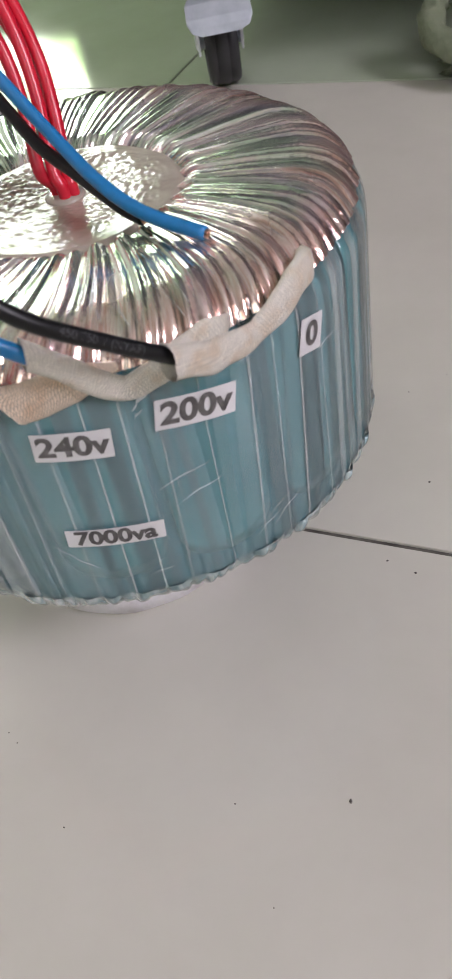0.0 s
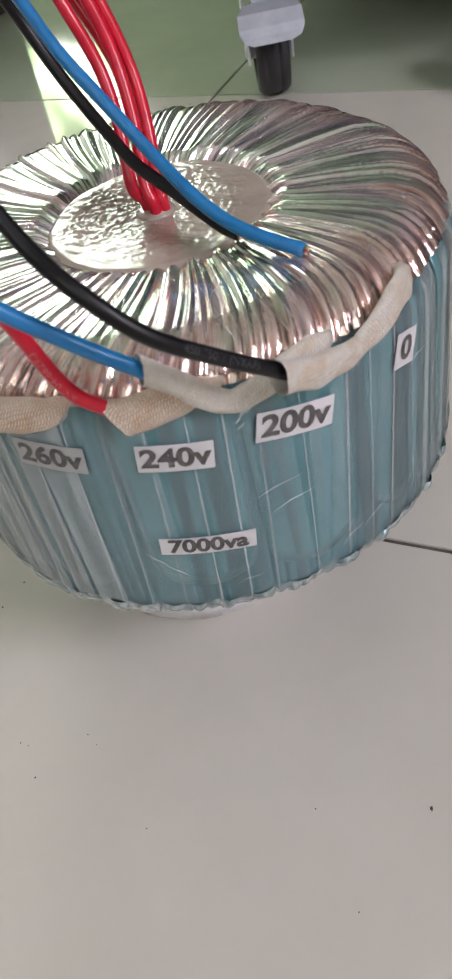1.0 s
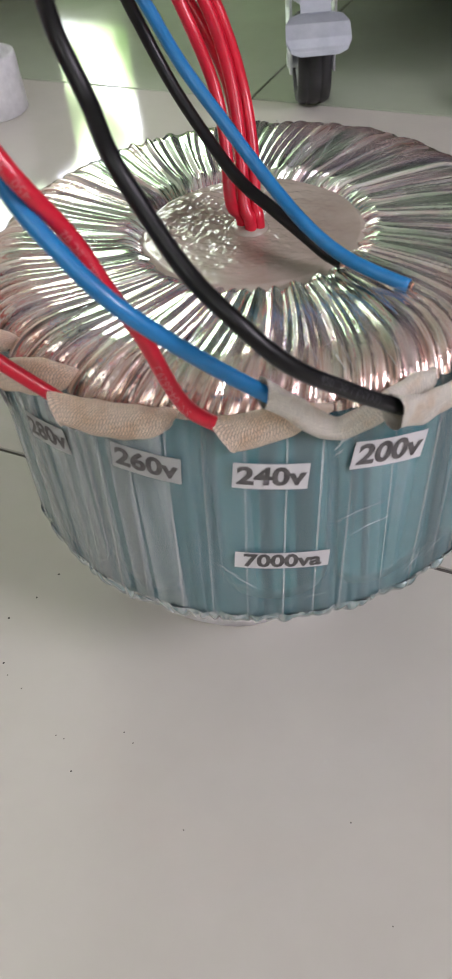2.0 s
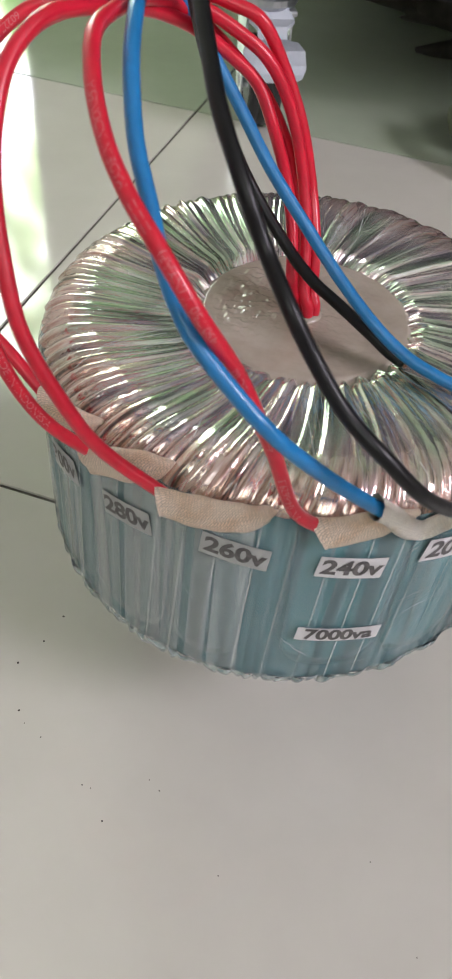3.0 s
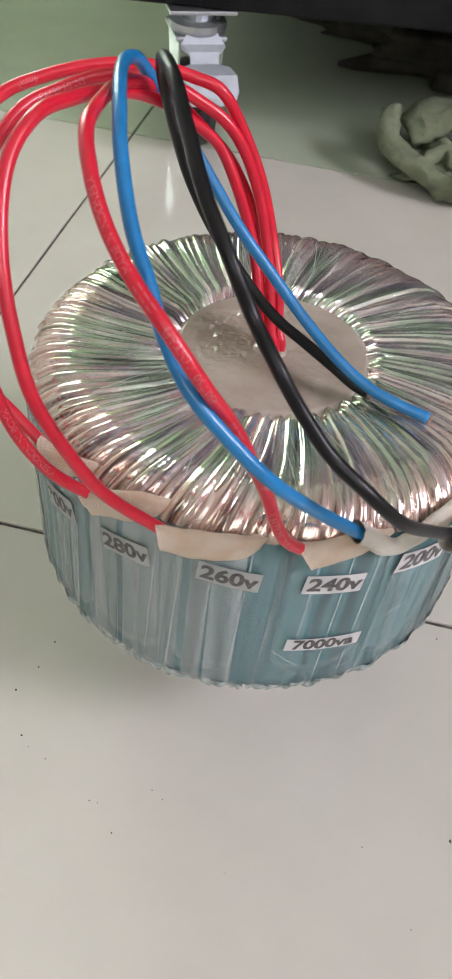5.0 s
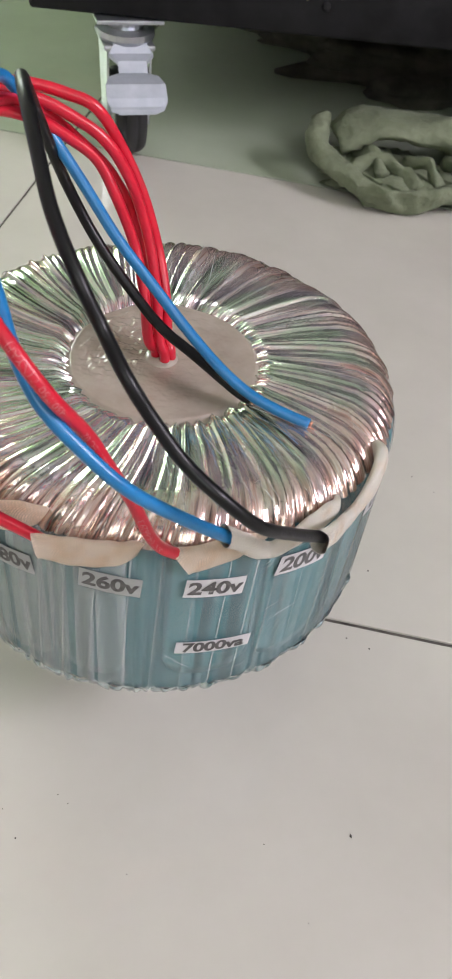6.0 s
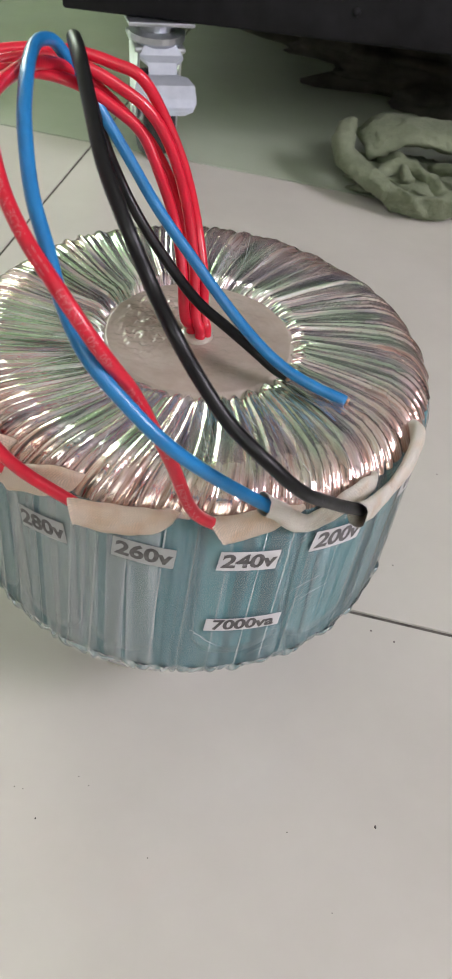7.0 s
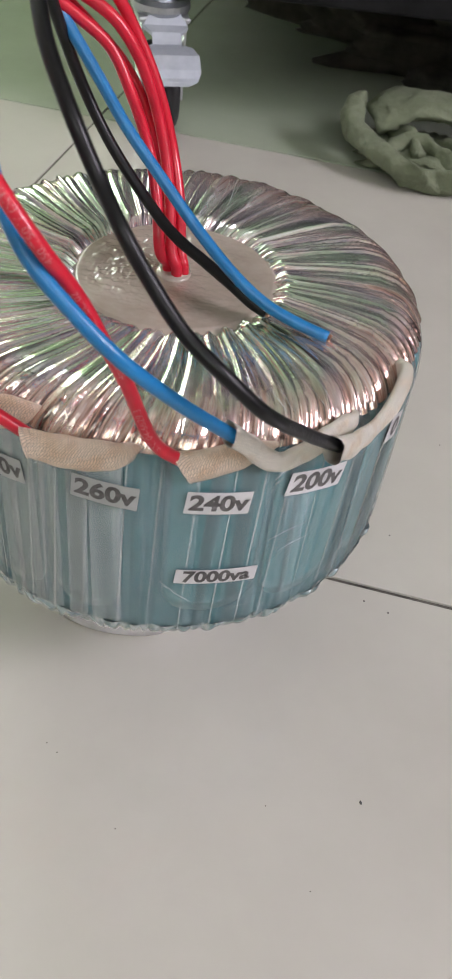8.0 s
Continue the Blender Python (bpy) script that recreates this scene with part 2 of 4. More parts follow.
RAG = material("olive_cotton_cloth", (0.25, 0.28, 0.18), 0.9)
noisy(RAG, 45.0, [(0.3, (0.14, 0.165, 0.10)), (0.7, (0.22, 0.25, 0.165))])
bumped(RAG, 95.0, 0.75, 0.006, 6.0)
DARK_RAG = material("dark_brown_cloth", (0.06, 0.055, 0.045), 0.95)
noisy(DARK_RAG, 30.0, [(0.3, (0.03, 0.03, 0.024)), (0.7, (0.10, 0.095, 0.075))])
WHITE_PLASTIC = plastic("white_pvc", (0.72, 0.72, 0.74), 0.35)
NAVY = plastic("navy_blue_plastic", (0.018, 0.026, 0.06), 0.5)
FRAME = material("white_window_frame", (0.75, 0.75, 0.74), 0.4)
SPECK = material("dark_dirt", (0.09, 0.08, 0.07), 0.9)


def backdrop_material(name, strength):
    m = material(name, (0, 0, 0), 1.0)
    n = add(m, "ShaderNodeTexNoise", Scale=2.4, Detail=7.0)
    link(m, coords(m), n.inputs["Vector"])
    col = ramp(m, n.outputs["Fac"], [(0.38, (0.06, 0.12, 0.03)), (0.46, (0.30, 0.46, 0.18)), (0.53, (0.75, 0.88, 0.68)), (0.60, (0.86, 0.94, 1.0))])
    link(m, col, bsdf(m).inputs["Emission Color"])
    bsdf(m).inputs["Emission Strength"].default_value = strength
    return m


LEAVES = backdrop_material("sunlit_leaves_and_sky", 5.0)
BRIGHT_LEAVES = backdrop_material("bright_leaves_and_sky", 16.0)


# ---- mesh helpers ----
def part(name, bm, mat, parent=None, label="", smooth=True, scale=1.0):
    bmesh.ops.recalc_face_normals(bm, faces=bm.faces)
    me = bpy.data.meshes.new(name)
    bm.to_mesh(me)
    bm.free()
    if scale != 1.0:
        me.transform(Matrix.Scale(scale, 4))
    me.materials.append(mat)
    for p in me.polygons:
        p.use_smooth = smooth
    ob = new(name, me)
    if parent:
        ob.parent = parent
    if label:
        ob["label"] = label
    return ob


def thing(name, label, category, place=(0, 0, 0), rz=0, group=""):
    ob = new(name)
    ob.matrix_basis = pose(*place, 0, 0, rz)
    return tagged(ob, label, category, group)


def box(bm, lo, hi, bevel=0.0, m=None):
    c = [(a + b) / 2 for a, b in zip(lo, hi)]
    s = [b - a for a, b in zip(lo, hi)]
    got = bmesh.ops.create_cube(bm, size=1, matrix=(m or Matrix()) @ Matrix.Translation(c) @ Matrix.Diagonal((*s, 1)))
    if bevel:
        edges = {e for v in got["verts"] for e in v.link_edges}
        bmesh.ops.bevel(bm, geom=list(edges), offset=bevel, segments=2, profile=0.5, affect="EDGES")


def lathe(bm, profile, n=48, m=None, closed=False):
    """Turns a profile of (radius, height) about z."""
    m = m or Matrix()
    rings = [[bm.verts.new(m @ Vector((r * math.cos(2 * math.pi * k / n), r * math.sin(2 * math.pi * k / n), z))) for k in range(n)] for r, z in profile]
    pairs = list(zip(rings, rings[1:])) + ([(rings[-1], rings[0])] if closed else [])
    for a, b in pairs:
        for k in range(n):
            bm.faces.new((a[k], a[(k + 1) % n], b[(k + 1) % n], b[k]))
    if not closed:
        for ring in (rings[0], rings[-1]):
            bm.faces.new(ring)


def spline(points, steps=8):
    """Catmull-Rom through the points."""
    P = [Vector(p) for p in points]
    P = [P[0] * 2 - P[1]] + P + [P[-1] * 2 - P[-2]]
    out = []
    for i in range(1, len(P) - 2):
        a, b, c, d = P[i - 1:i + 3]
        for k in range(steps):
            t = k / steps
            out.append(0.5 * (2 * b + (c - a) * t + (2 * a - 5 * b + 4 * c - d) * t * t + (3 * b - a - 3 * c + d) * t ** 3))
    out.append(P[-2])
    return out


def frames_along(path):
    """Position, tangent, side and up along a path, without twist."""
    out, side = [], None
    for i, p in enumerate(path):
        t = (path[min(i + 1, len(path) - 1)] - path[max(i - 1, 0)]).normalized()
        if side is None:
            side = t.cross(Vector((0, 0, 1))).normalized()
        side = (side - t * side.dot(t)).normalized()
        out.append((p, t, side, t.cross(side)))
    return out


def tube(bm, path, size, n=12, uvs=(1, 1), caps=True, start=True):
    """Sweeps an ellipse along the path. size(u) gives its two half widths; the path's frames give its turn."""
    uv = bm.loops.layers.uv.verify()
    fr = frames_along(path)
    length = [0.0]
    for a, b in zip(path, path[1:]):
        length.append(length[-1] + (b - a).length)
    rings = []
    for i, (p, t, s, w) in enumerate(fr):
        a, b = size(length[i] / length[-1])
        rings.append([bm.verts.new(p + s * a * math.cos(2 * math.pi * k / n) + w * b * math.sin(2 * math.pi * k / n)) for k in range(n)])
    for i in range(len(rings) - 1):
        for k in range(n):
            f = bm.faces.new((rings[i][k], rings[i][(k + 1) % n], rings[i + 1][(k + 1) % n], rings[i + 1][k]))
            for lp, (uu, vv) in zip(f.loops, ((i, k), (i, k + 1), (i + 1, k + 1), (i + 1, k))):
                lp[uv].uv = (length[uu] * uvs[0], vv / n * uvs[1])
    if caps and start:
        bm.faces.new(rings[0])
    if caps:
        bm.faces.new(rings[-1])


def lettering(body, size, bold=0.0):
    """A flat mesh of the text, centred, as (verts, faces) in its own plane."""
    cu = bpy.data.curves.new("lettering", "FONT")
    cu.body, cu.size, cu.align_x, cu.align_y = body, size, "CENTER", "CENTER"
    cu.offset = bold * size
    ob = new("lettering", cu)
    me = bpy.data.meshes.new_from_object(ob.evaluated_get(bpy.context.evaluated_depsgraph_get()))
    verts, faces = [v.co.copy() for v in me.vertices], [tuple(p.vertices) for p in me.polygons]
    bpy.data.objects.remove(ob)
    bpy.data.meshes.remove(me)
    return verts, faces


def bent(verts, faces, place):
    bm = bmesh.new()
    made = [bm.verts.new(place(v)) for v in verts]
    for f in faces:
        if len(set(f)) > 2:
            bm.faces.new([made[i] for i in f])
    return bm


# ---- the room ----
X0, X1, Y0, Y1, TOP = -2.247, 2.315, -2.028, 2.030, 2.7


def floor_tiles():
    base = bmesh.new()
    box(base, (X0 - 0.15, Y0 - 0.15, -0.12), (X1 + 0.15, Y1 + 0.15, -0.0014))
    ground = tagged(part("floor", base, GROUT, smooth=False), "floor of glazed cream tiles with dark dirty joints", "floor", kind="structure")
    bm = bmesh.new()
    h = 0.507 / 2 - 0.0012
    box(bm, (-h, -h, -0.01), (h, h, 0.0), 0.0005)
    green = None
    first = None
    for i in range(9):
        for j in range(8):
            x, y = X0 + 0.507 * (i + 0.5), Y0 + 0.507 * (j + 0.5) + 0.001
            if first is None:
                first = part("tile", bm, TILE, ground, smooth=False)
                ob = first
            else:
                ob = new("tile", first.data)
                ob.parent = ground
            if j > 4:
                if green is None:
                    green = first.data.copy()
                    green.materials[0] = TILE_GREEN
                ob.data = green
            ob.matrix_basis = pose(x, y, 0, random.uniform(-0.03, 0.03), random.uniform(-0.03, 0.03), 90 * random.randint(0, 3))


def wall_with_opening(name, a, b, lo, hi, gap, mat, label):
    """A wall box from lo to hi, with one opening (from, to, sill, head) along axis a; b is the axis of its thickness."""
    bm = bmesh.new()
    g0, g1, s0, s1 = gap
    for u0, u1, z0, z1 in ((lo[a], g0, 0, TOP), (g1, hi[a], 0, TOP), (g0, g1, 0, s0), (g0, g1, s1, TOP)):
        if u1 - u0 > 0.001 and z1 - z0 > 0.001:
            p, q = [0, 0, z0], [0, 0, z1]
            p[a], q[a], p[b], q[b] = u0, u1, lo[b], hi[b]
            box(bm, p, q)
    return tagged(part(name, bm, mat, smooth=False), label, "wall", kind="structure")


floor_tiles()
wall_with_opening("wall_north", 0, 1, (X0 - 0.15, Y1), (X1 + 0.15, Y1 + 0.15), (-2.2, -1.25, 0.4, 2.1), WALL, "pale green painted plaster wall")
wall_with_opening("wall_south", 0, 1, (X0 - 0.15, Y0 - 0.15), (X1 + 0.15, Y0), (-0.6, 1.4, 1.3, 2.5), DIM_WALL, "unseen brown-grey wall, kept dark for the rim's reflections")
wall_with_opening("wall_east", 1, 0, (X1, Y0), (X1 + 0.15, Y1), (-0.85, 0.15, 1.35, 2.35), WHITE_WALL, "off-white painted plaster wall")
bm = bmesh.new()
box(bm, (X0 - 0.15, Y0, 0), (X0, Y1, TOP))
tagged(part("wall_west", bm, WHITE_WALL, smooth=False), "off-white painted plaster wall", "wall", kind="structure")
bm = bmesh.new()
box(bm, (X0 - 0.15, Y0 - 0.15, TOP), (X1 + 0.15, Y1 + 0.15, TOP + 0.12))
tagged(part("ceiling", bm, CEILING, smooth=False), "unseen flat ceiling, greyed to weaken its reflection", "ceiling", kind="structure")


def window_bars(name, m, w, h, n):
    win = thing(name, "white window frame with upright bars", "window")
    win.matrix_basis = m
    win["kind"] = "structure"
    for lo, hi in (((-w / 2, -0.03, 0), (-w / 2 + 0.05, 0.03, h)), ((w / 2 - 0.05, -0.03, 0), (w / 2, 0.03, h)),
                   ((-w / 2 + 0.05, -0.03, 0), (w / 2 - 0.05, 0.03, 0.05)), ((-w / 2 + 0.05, -0.03, h - 0.05), (w / 2 - 0.05, 0.03, h))):
        bm = bmesh.new()
        box(bm, lo, hi, 0.004)
        part("window_frame", bm, FRAME, win)
    for k in range(1, n):
        bm = bmesh.new()
        x = -w / 2 + w * k / n
        box(bm, (x - 0.02, -0.02, 0.05), (x + 0.02, 0.02, h - 0.05), 0.003)
        part("mullion", bm, FRAME, win)
    return win


window_bars("window_1", pose(-1.725, Y1 + 0.08, 0.4), 0.95, 1.7, 2)
# added opening behind the camera, only there to let in fill light
window_bars("unseen_window", pose(0.4, Y0 - 0.08, 1.3), 2.0, 1.2, 3)
window_bars("window_2", pose(X1 + 0.08, -0.35, 1.35, 0, 0, 90), 1.0, 1.0, 2)
for mat, place in ((BRIGHT_LEAVES, pose(-2.1, Y1 + 1.6, 1.6, 90, 0, 0)), (LEAVES, pose(X1 + 1.6, -0.4, 1.6, 90, 0, 90)), (LEAVES, pose(0.4, Y0 - 1.6, 1.6, 90, 0, 0))):
    bm = bmesh.new()
    bmesh.ops.create_grid(bm, x_segments=1, y_segments=1, size=2.2)
    ob = tagged(part("backdrop", bm, mat, smooth=False), "sunlit leaves and bright sky outside", "backdrop", kind="structure")
    ob.matrix_basis = place


# ---- the transformer ----
POT_Z, TOP_Z = 1.565, 1.594
trafo = thing("toroidal_transformer", "round toroidal transformer with copper winding, clear film and teal tape", "transformer")


def side_radius(z):
    if z < 0.63:
        return 0.9 + math.sqrt(max(0, 0.09 ** 2 - (0.63 - z) ** 2))
    if z > 1.405:
        return 0.805 + math.sqrt(max(0, 0.185 ** 2 - (z - 1.405) ** 2))
    return 0.99


def ring_mesh(bm, profile, n, ridge, twist=0.0):
    """Turns profile rows (radius, height, normal r, normal z, ridge height) and lifts ridges along their normals."""
    uv = bm.loops.layers.uv.verify()
    rows = len(profile)
    grid = []
    for j, (r, z, nr, nz, amp) in enumerate(profile):
        row = []
        for k in range(n):
            u = k / n
            d = amp * ridge(u + twist * j / rows, j / rows)
            a = 2 * math.pi * u
            row.append(bm.verts.new(((r + nr * d) * math.cos(a), (r + nr * d) * math.sin(a), z + nz * d)))
        grid.append(row)
    for j in range(rows - 1):
        for k in range(n):
            f = bm.faces.new((grid[j][k], grid[j][(k + 1) % n], grid[j + 1][(k + 1) % n], grid[j + 1][k]))
            for lp, (kk, jj) in zip(f.loops, ((k, j), (k + 1, j), (k + 1, j + 1), (k, j + 1))):
                lp[uv].uv = (kk / n + twist * jj / rows, jj / rows)


PHASES = [(random.random() * 2 * math.pi, random.uniform(0.6, 1.4)) for _ in range(170)]


def ridge(u, v):
    """Uneven rounded ridges, one for each turn of film, gathered into broader folds towards the middle."""
    x = (u % 1.0) * 118 + 0.35 * math.sin(u * 6.283 * 9) + 0.25 * math.sin(u * 6.283 * 23 + v * 2)
    k = int(math.floor(x)) % 118
    t = x - math.floor(x)
    fold = math.sin(6.283 * (47 * u + 0.5 * math.sin(6.283 * 5 * u)) + 1.5 * v) + 0.6 * math.sin(6.283 * 29 * u + 2.2 * v)
    return PHASES[k][1] * (math.sin(math.pi * t) ** 0.7) + 0.25 * math.sin(x * 5.3 + v * 3 + PHASES[k][0]) + 1.1 * max(0.15, 1 - v / 0.75) * fold


def winding():
    prof = []
    for k in range(9):
        t = k / 8
        prof.append((0.385 + 0.075 * t, POT_Z - 0.03 + 0.045 * math.sin(t * math.pi / 2), -0.5 * (1 - t), 0.86, 0.008))
    for k in range(1, 14):
        t = k / 14
        prof.append((0.46 + 0.345 * t, POT_Z + 0.015 + (TOP_Z - POT_Z - 0.015) * math.sin(t * math.pi / 2), 0, 1, 0.0055 + 0.004 * t * t))
    for k in range(0, 11):
        a = math.pi / 2 - math.radians(61) * k / 10
        prof.append((0.805 + 0.185 * math.cos(a), 1.405 + 0.185 * math.sin(a) + 0.004 * (k == 0), math.cos(a), math.sin(a), 0.0095 + 0.003 * min(1, k / 4)))
    bm = bmesh.new()
    ring_mesh(bm, prof, 1184, ridge, 0.035)
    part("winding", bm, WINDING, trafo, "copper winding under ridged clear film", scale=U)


def side_wrap():
    prof = []
    for k in range(6):
        a = math.radians(32) * (1 - k / 5)
        prof.append((0.800 + 0.185 * math.cos(a), 1.405 + 0.185 * math.sin(a), 1, 0.1, 0.003))
    for k in range(1, 8):
        prof.append((0.985, 1.405 - (1.405 - 0.63) * k / 8, 1, 0, 0.003))
    for k in range(8):
        a = -math.pi / 2 * k / 7
        prof.append((0.895 + 0.09 * math.cos(a), 0.63 + 0.09 * math.sin(a), math.cos(a), math.sin(a), 0.003 + 0.003 * min(1, k / 3)))
    prof.append((0.6, 0.535, 0, -1, 0.004))
    prof.append((0.3, 0.535, 0, -1, 0.0))
    bm = bmesh.new()
    ring_mesh(bm, prof, 1184, ridge)
    part("side_wrap", bm, TEAL, trafo, "deep teal tape wrap", scale=U)


def film_hem():
    """The gathered lower edge of the film."""
    prof = []
    for k in range(9):
        ang = math.radians(-4 - 56 * k / 8)
        prof.append((0.899 + 0.094 * math.cos(ang), 0.628 + 0.094 * math.sin(ang), math.cos(ang), math.sin(ang), 0.005 + 0.011 * k / 8))
    bm = bmesh.new()
    ring_mesh(bm, prof, 1180, ridge)
    for v in bm.verts:
        sag = max(0.0, math.cos(math.atan2(v.co.y, v.co.x) - math.radians(-128))) ** 2 * max(0.0, 0.63 - v.co.z) / 0.09
        v.co.z -= 0.028 * sag
    part("film_hem", bm, HEM, trafo, "gathered silvery lower edge of the film", scale=U)


def curved_plate(a0, a1, z0, z1, off, lean=0.0, round_bottom=0.0, nz=14, na=6, thick=0.0015):
    """A thin plate that follows the side, between two angles and two heights."""
    bm = bmesh.new()
    layers = []
    for lift in (off, off + thick):
        grid = []
        for j in range(nz + 1):
            row = []
            for i in range(na + 1):
                s = i / na
                low = z0
                if round_bottom:
                    low = z0 + round_bottom * (1 - math.sqrt(max(0, 1 - (2 * s - 1) ** 2)))
                z = low + (z1 - low) * j / nz
                a = a0 + (a1 - a0) * s + lean * (z - z0)
                r = side_radius(z) + lift
                row.append(bm.verts.new((r * math.cos(a), r * math.sin(a), z)))
            grid.append(row)
        for j in range(nz):
            for i in range(na):
                bm.faces.new((grid[j][i], grid[j][i + 1], grid[j + 1][i + 1], grid[j + 1][i]))
        layers.append(grid)
    A, B = layers
    for j in range(nz):
        for i in (0, na):
            bm.faces.new((A[j][i], A[j + 1][i], B[j + 1][i], B[j][i]))
    for i in range(na):
        for j in (0, nz):
            bm.faces.new((A[j][i], A[j][i + 1], B[j][i + 1], B[j][i]))
    return bm


def tape_tabs():
    places = [(-128, 17), (-109, 17), (-91, 15), (-65, 20), (-43.5, 19), (-20, 20)] + [(deg, 18) for deg in range(3, 225, 22)]
    for deg, width in places:
        w = math.radians(width)
        a = math.radians(deg)
        bm = curved_plate(a - w / 2, a + w / 2, random.uniform(0.685, 0.715), 1.497, 0.003, random.uniform(-0.02, 0.02), 0.12, na=12)
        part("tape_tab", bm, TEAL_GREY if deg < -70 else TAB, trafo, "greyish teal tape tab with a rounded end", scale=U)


def film_wrap():
    """One clear sheet of film round the whole side."""
    bm = bmesh.new()
    rows = []
    n = 360
    for z in (0.585, 0.60, 0.63, 0.8, 1.0, 1.2, 1.405, 1.44, 1.475, 1.50, 1.52):
        row = []
        for k in range(n):
            a = 2 * math.pi * k / n
            r = side_radius(z) + 0.0059 + 0.0005 * noise.noise((math.cos(a) * 14, math.sin(a) * 14, z * 1.3))
            row.append(bm.verts.new((r * math.cos(a), r * math.sin(a), z)))
        rows.append(row)
    for p, q in zip(rows, rows[1:]):
        for k in range(n):
            bm.faces.new((p[k], p[(k + 1) % n], q[(k + 1) % n], q[k]))
    part("film_wrap", bm, FILM_WRAP, trafo, "clear glossy film round the side", scale=U)


def crease_glints():
    """Short slanting white ribbons on the film that paint in glints along its creases."""
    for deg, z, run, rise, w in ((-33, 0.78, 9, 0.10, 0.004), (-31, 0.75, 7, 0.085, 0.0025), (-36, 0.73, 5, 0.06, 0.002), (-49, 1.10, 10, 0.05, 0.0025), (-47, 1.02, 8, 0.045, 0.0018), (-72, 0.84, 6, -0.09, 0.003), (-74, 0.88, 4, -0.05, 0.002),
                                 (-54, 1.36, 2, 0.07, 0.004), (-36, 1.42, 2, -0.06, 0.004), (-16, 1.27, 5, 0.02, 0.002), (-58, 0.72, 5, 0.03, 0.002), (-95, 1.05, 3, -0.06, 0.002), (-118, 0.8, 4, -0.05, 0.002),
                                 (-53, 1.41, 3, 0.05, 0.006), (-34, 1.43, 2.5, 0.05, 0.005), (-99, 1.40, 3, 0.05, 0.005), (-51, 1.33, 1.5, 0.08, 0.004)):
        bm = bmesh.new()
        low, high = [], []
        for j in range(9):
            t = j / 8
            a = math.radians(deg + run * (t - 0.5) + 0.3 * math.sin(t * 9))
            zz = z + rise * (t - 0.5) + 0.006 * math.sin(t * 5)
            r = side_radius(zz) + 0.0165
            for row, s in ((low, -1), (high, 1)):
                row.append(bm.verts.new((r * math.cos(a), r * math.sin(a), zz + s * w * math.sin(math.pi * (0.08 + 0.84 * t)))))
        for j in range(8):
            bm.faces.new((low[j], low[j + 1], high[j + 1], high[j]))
        part("film_crease", bm, CREASE_GLINT, trafo, scale=U)


def film_ribbons():
    """Thin glossy edges of film that cross the winding, each at its own slant."""
    for k in range(104):
        a0 = math.radians(k * 360 / 104 + random.uniform(-1.5, 1.5))
        skew = random.uniform(-0.05, 0.28)
        w = random.uniform(0.0010, 0.0026)
        r0, r1 = random.uniform(0.42, 0.6), random.uniform(0.86, 0.97)
        bm = bmesh.new()
        left, right = [], []
        for j in range(13):
            r = r0 + (r1 - r0) * j / 12
            a = a0 + skew * (r - 0.4)
            z = POT_Z + 0.015 + 0.03 * math.sin(min(1, (r - 0.46) / 0.345) * math.pi / 2) if r < 0.805 else 1.405 + math.sqrt(max(0, 0.189 ** 2 - (r - 0.805) ** 2))
            for row, s in ((left, -1), (right, 1)):
                row.append(bm.verts.new((r * math.cos(a) - s * w * math.sin(a), r * math.sin(a) + s * w * math.cos(a), z + 0.0125)))
        for j in range(12):
            bm.faces.new((left[j], right[j], right[j + 1], left[j + 1]))
        part("film_edge", bm, FILM_WHITE, trafo, scale=U)


def film_strips():
    shapes = []
    for w, lean in ((3.0, 0.05), (4.2, 0.02), (5.5, 0.07), (2.2, 0.03), (6.5, 0.0), (3.6, -0.03), (0.35, 0.04), (0.25, 0.01), (0.45, 0.06)):
        bm = curved_plate(0, math.radians(w), 0.575, 1.50, 0.0, lean, nz=16, na=3, thick=0.001)
        me = bpy.data.meshes.new("film_strip")
        bm.to_mesh(me)
        bm.free()
        me.transform(Matrix.Scale(U, 4))
        for p in me.polygons:
            p.use_smooth = True
        shapes.append(me)
    white = []
    for i, me in enumerate(shapes):
        c = me.copy()
        c.materials.append(FILM_MILKY if i < 6 else FILM_WHITE)
        me.materials.append(FILM)
        white.append(c)
    for k in range(160):
        deg = k * 2.25 + random.uniform(-1.2, 1.2)
        milky = 175 < deg % 360 < 262 or 345 < deg % 360 or deg % 360 < 60
        narrow = k % 3 == 2
        ob = new("film_strip", random.choice(white[6:] if narrow else white[:6] if random.random() < (0.95 if milky else 0.10) else shapes[:6]))
        ob.parent = trafo
        grow = 1.0075 + 0.0012 * (k % 5)
        ob.matrix_basis = Matrix.Rotation(math.radians(deg), 4, "Z") @ Matrix.Diagonal((grow, grow, 1, 1))


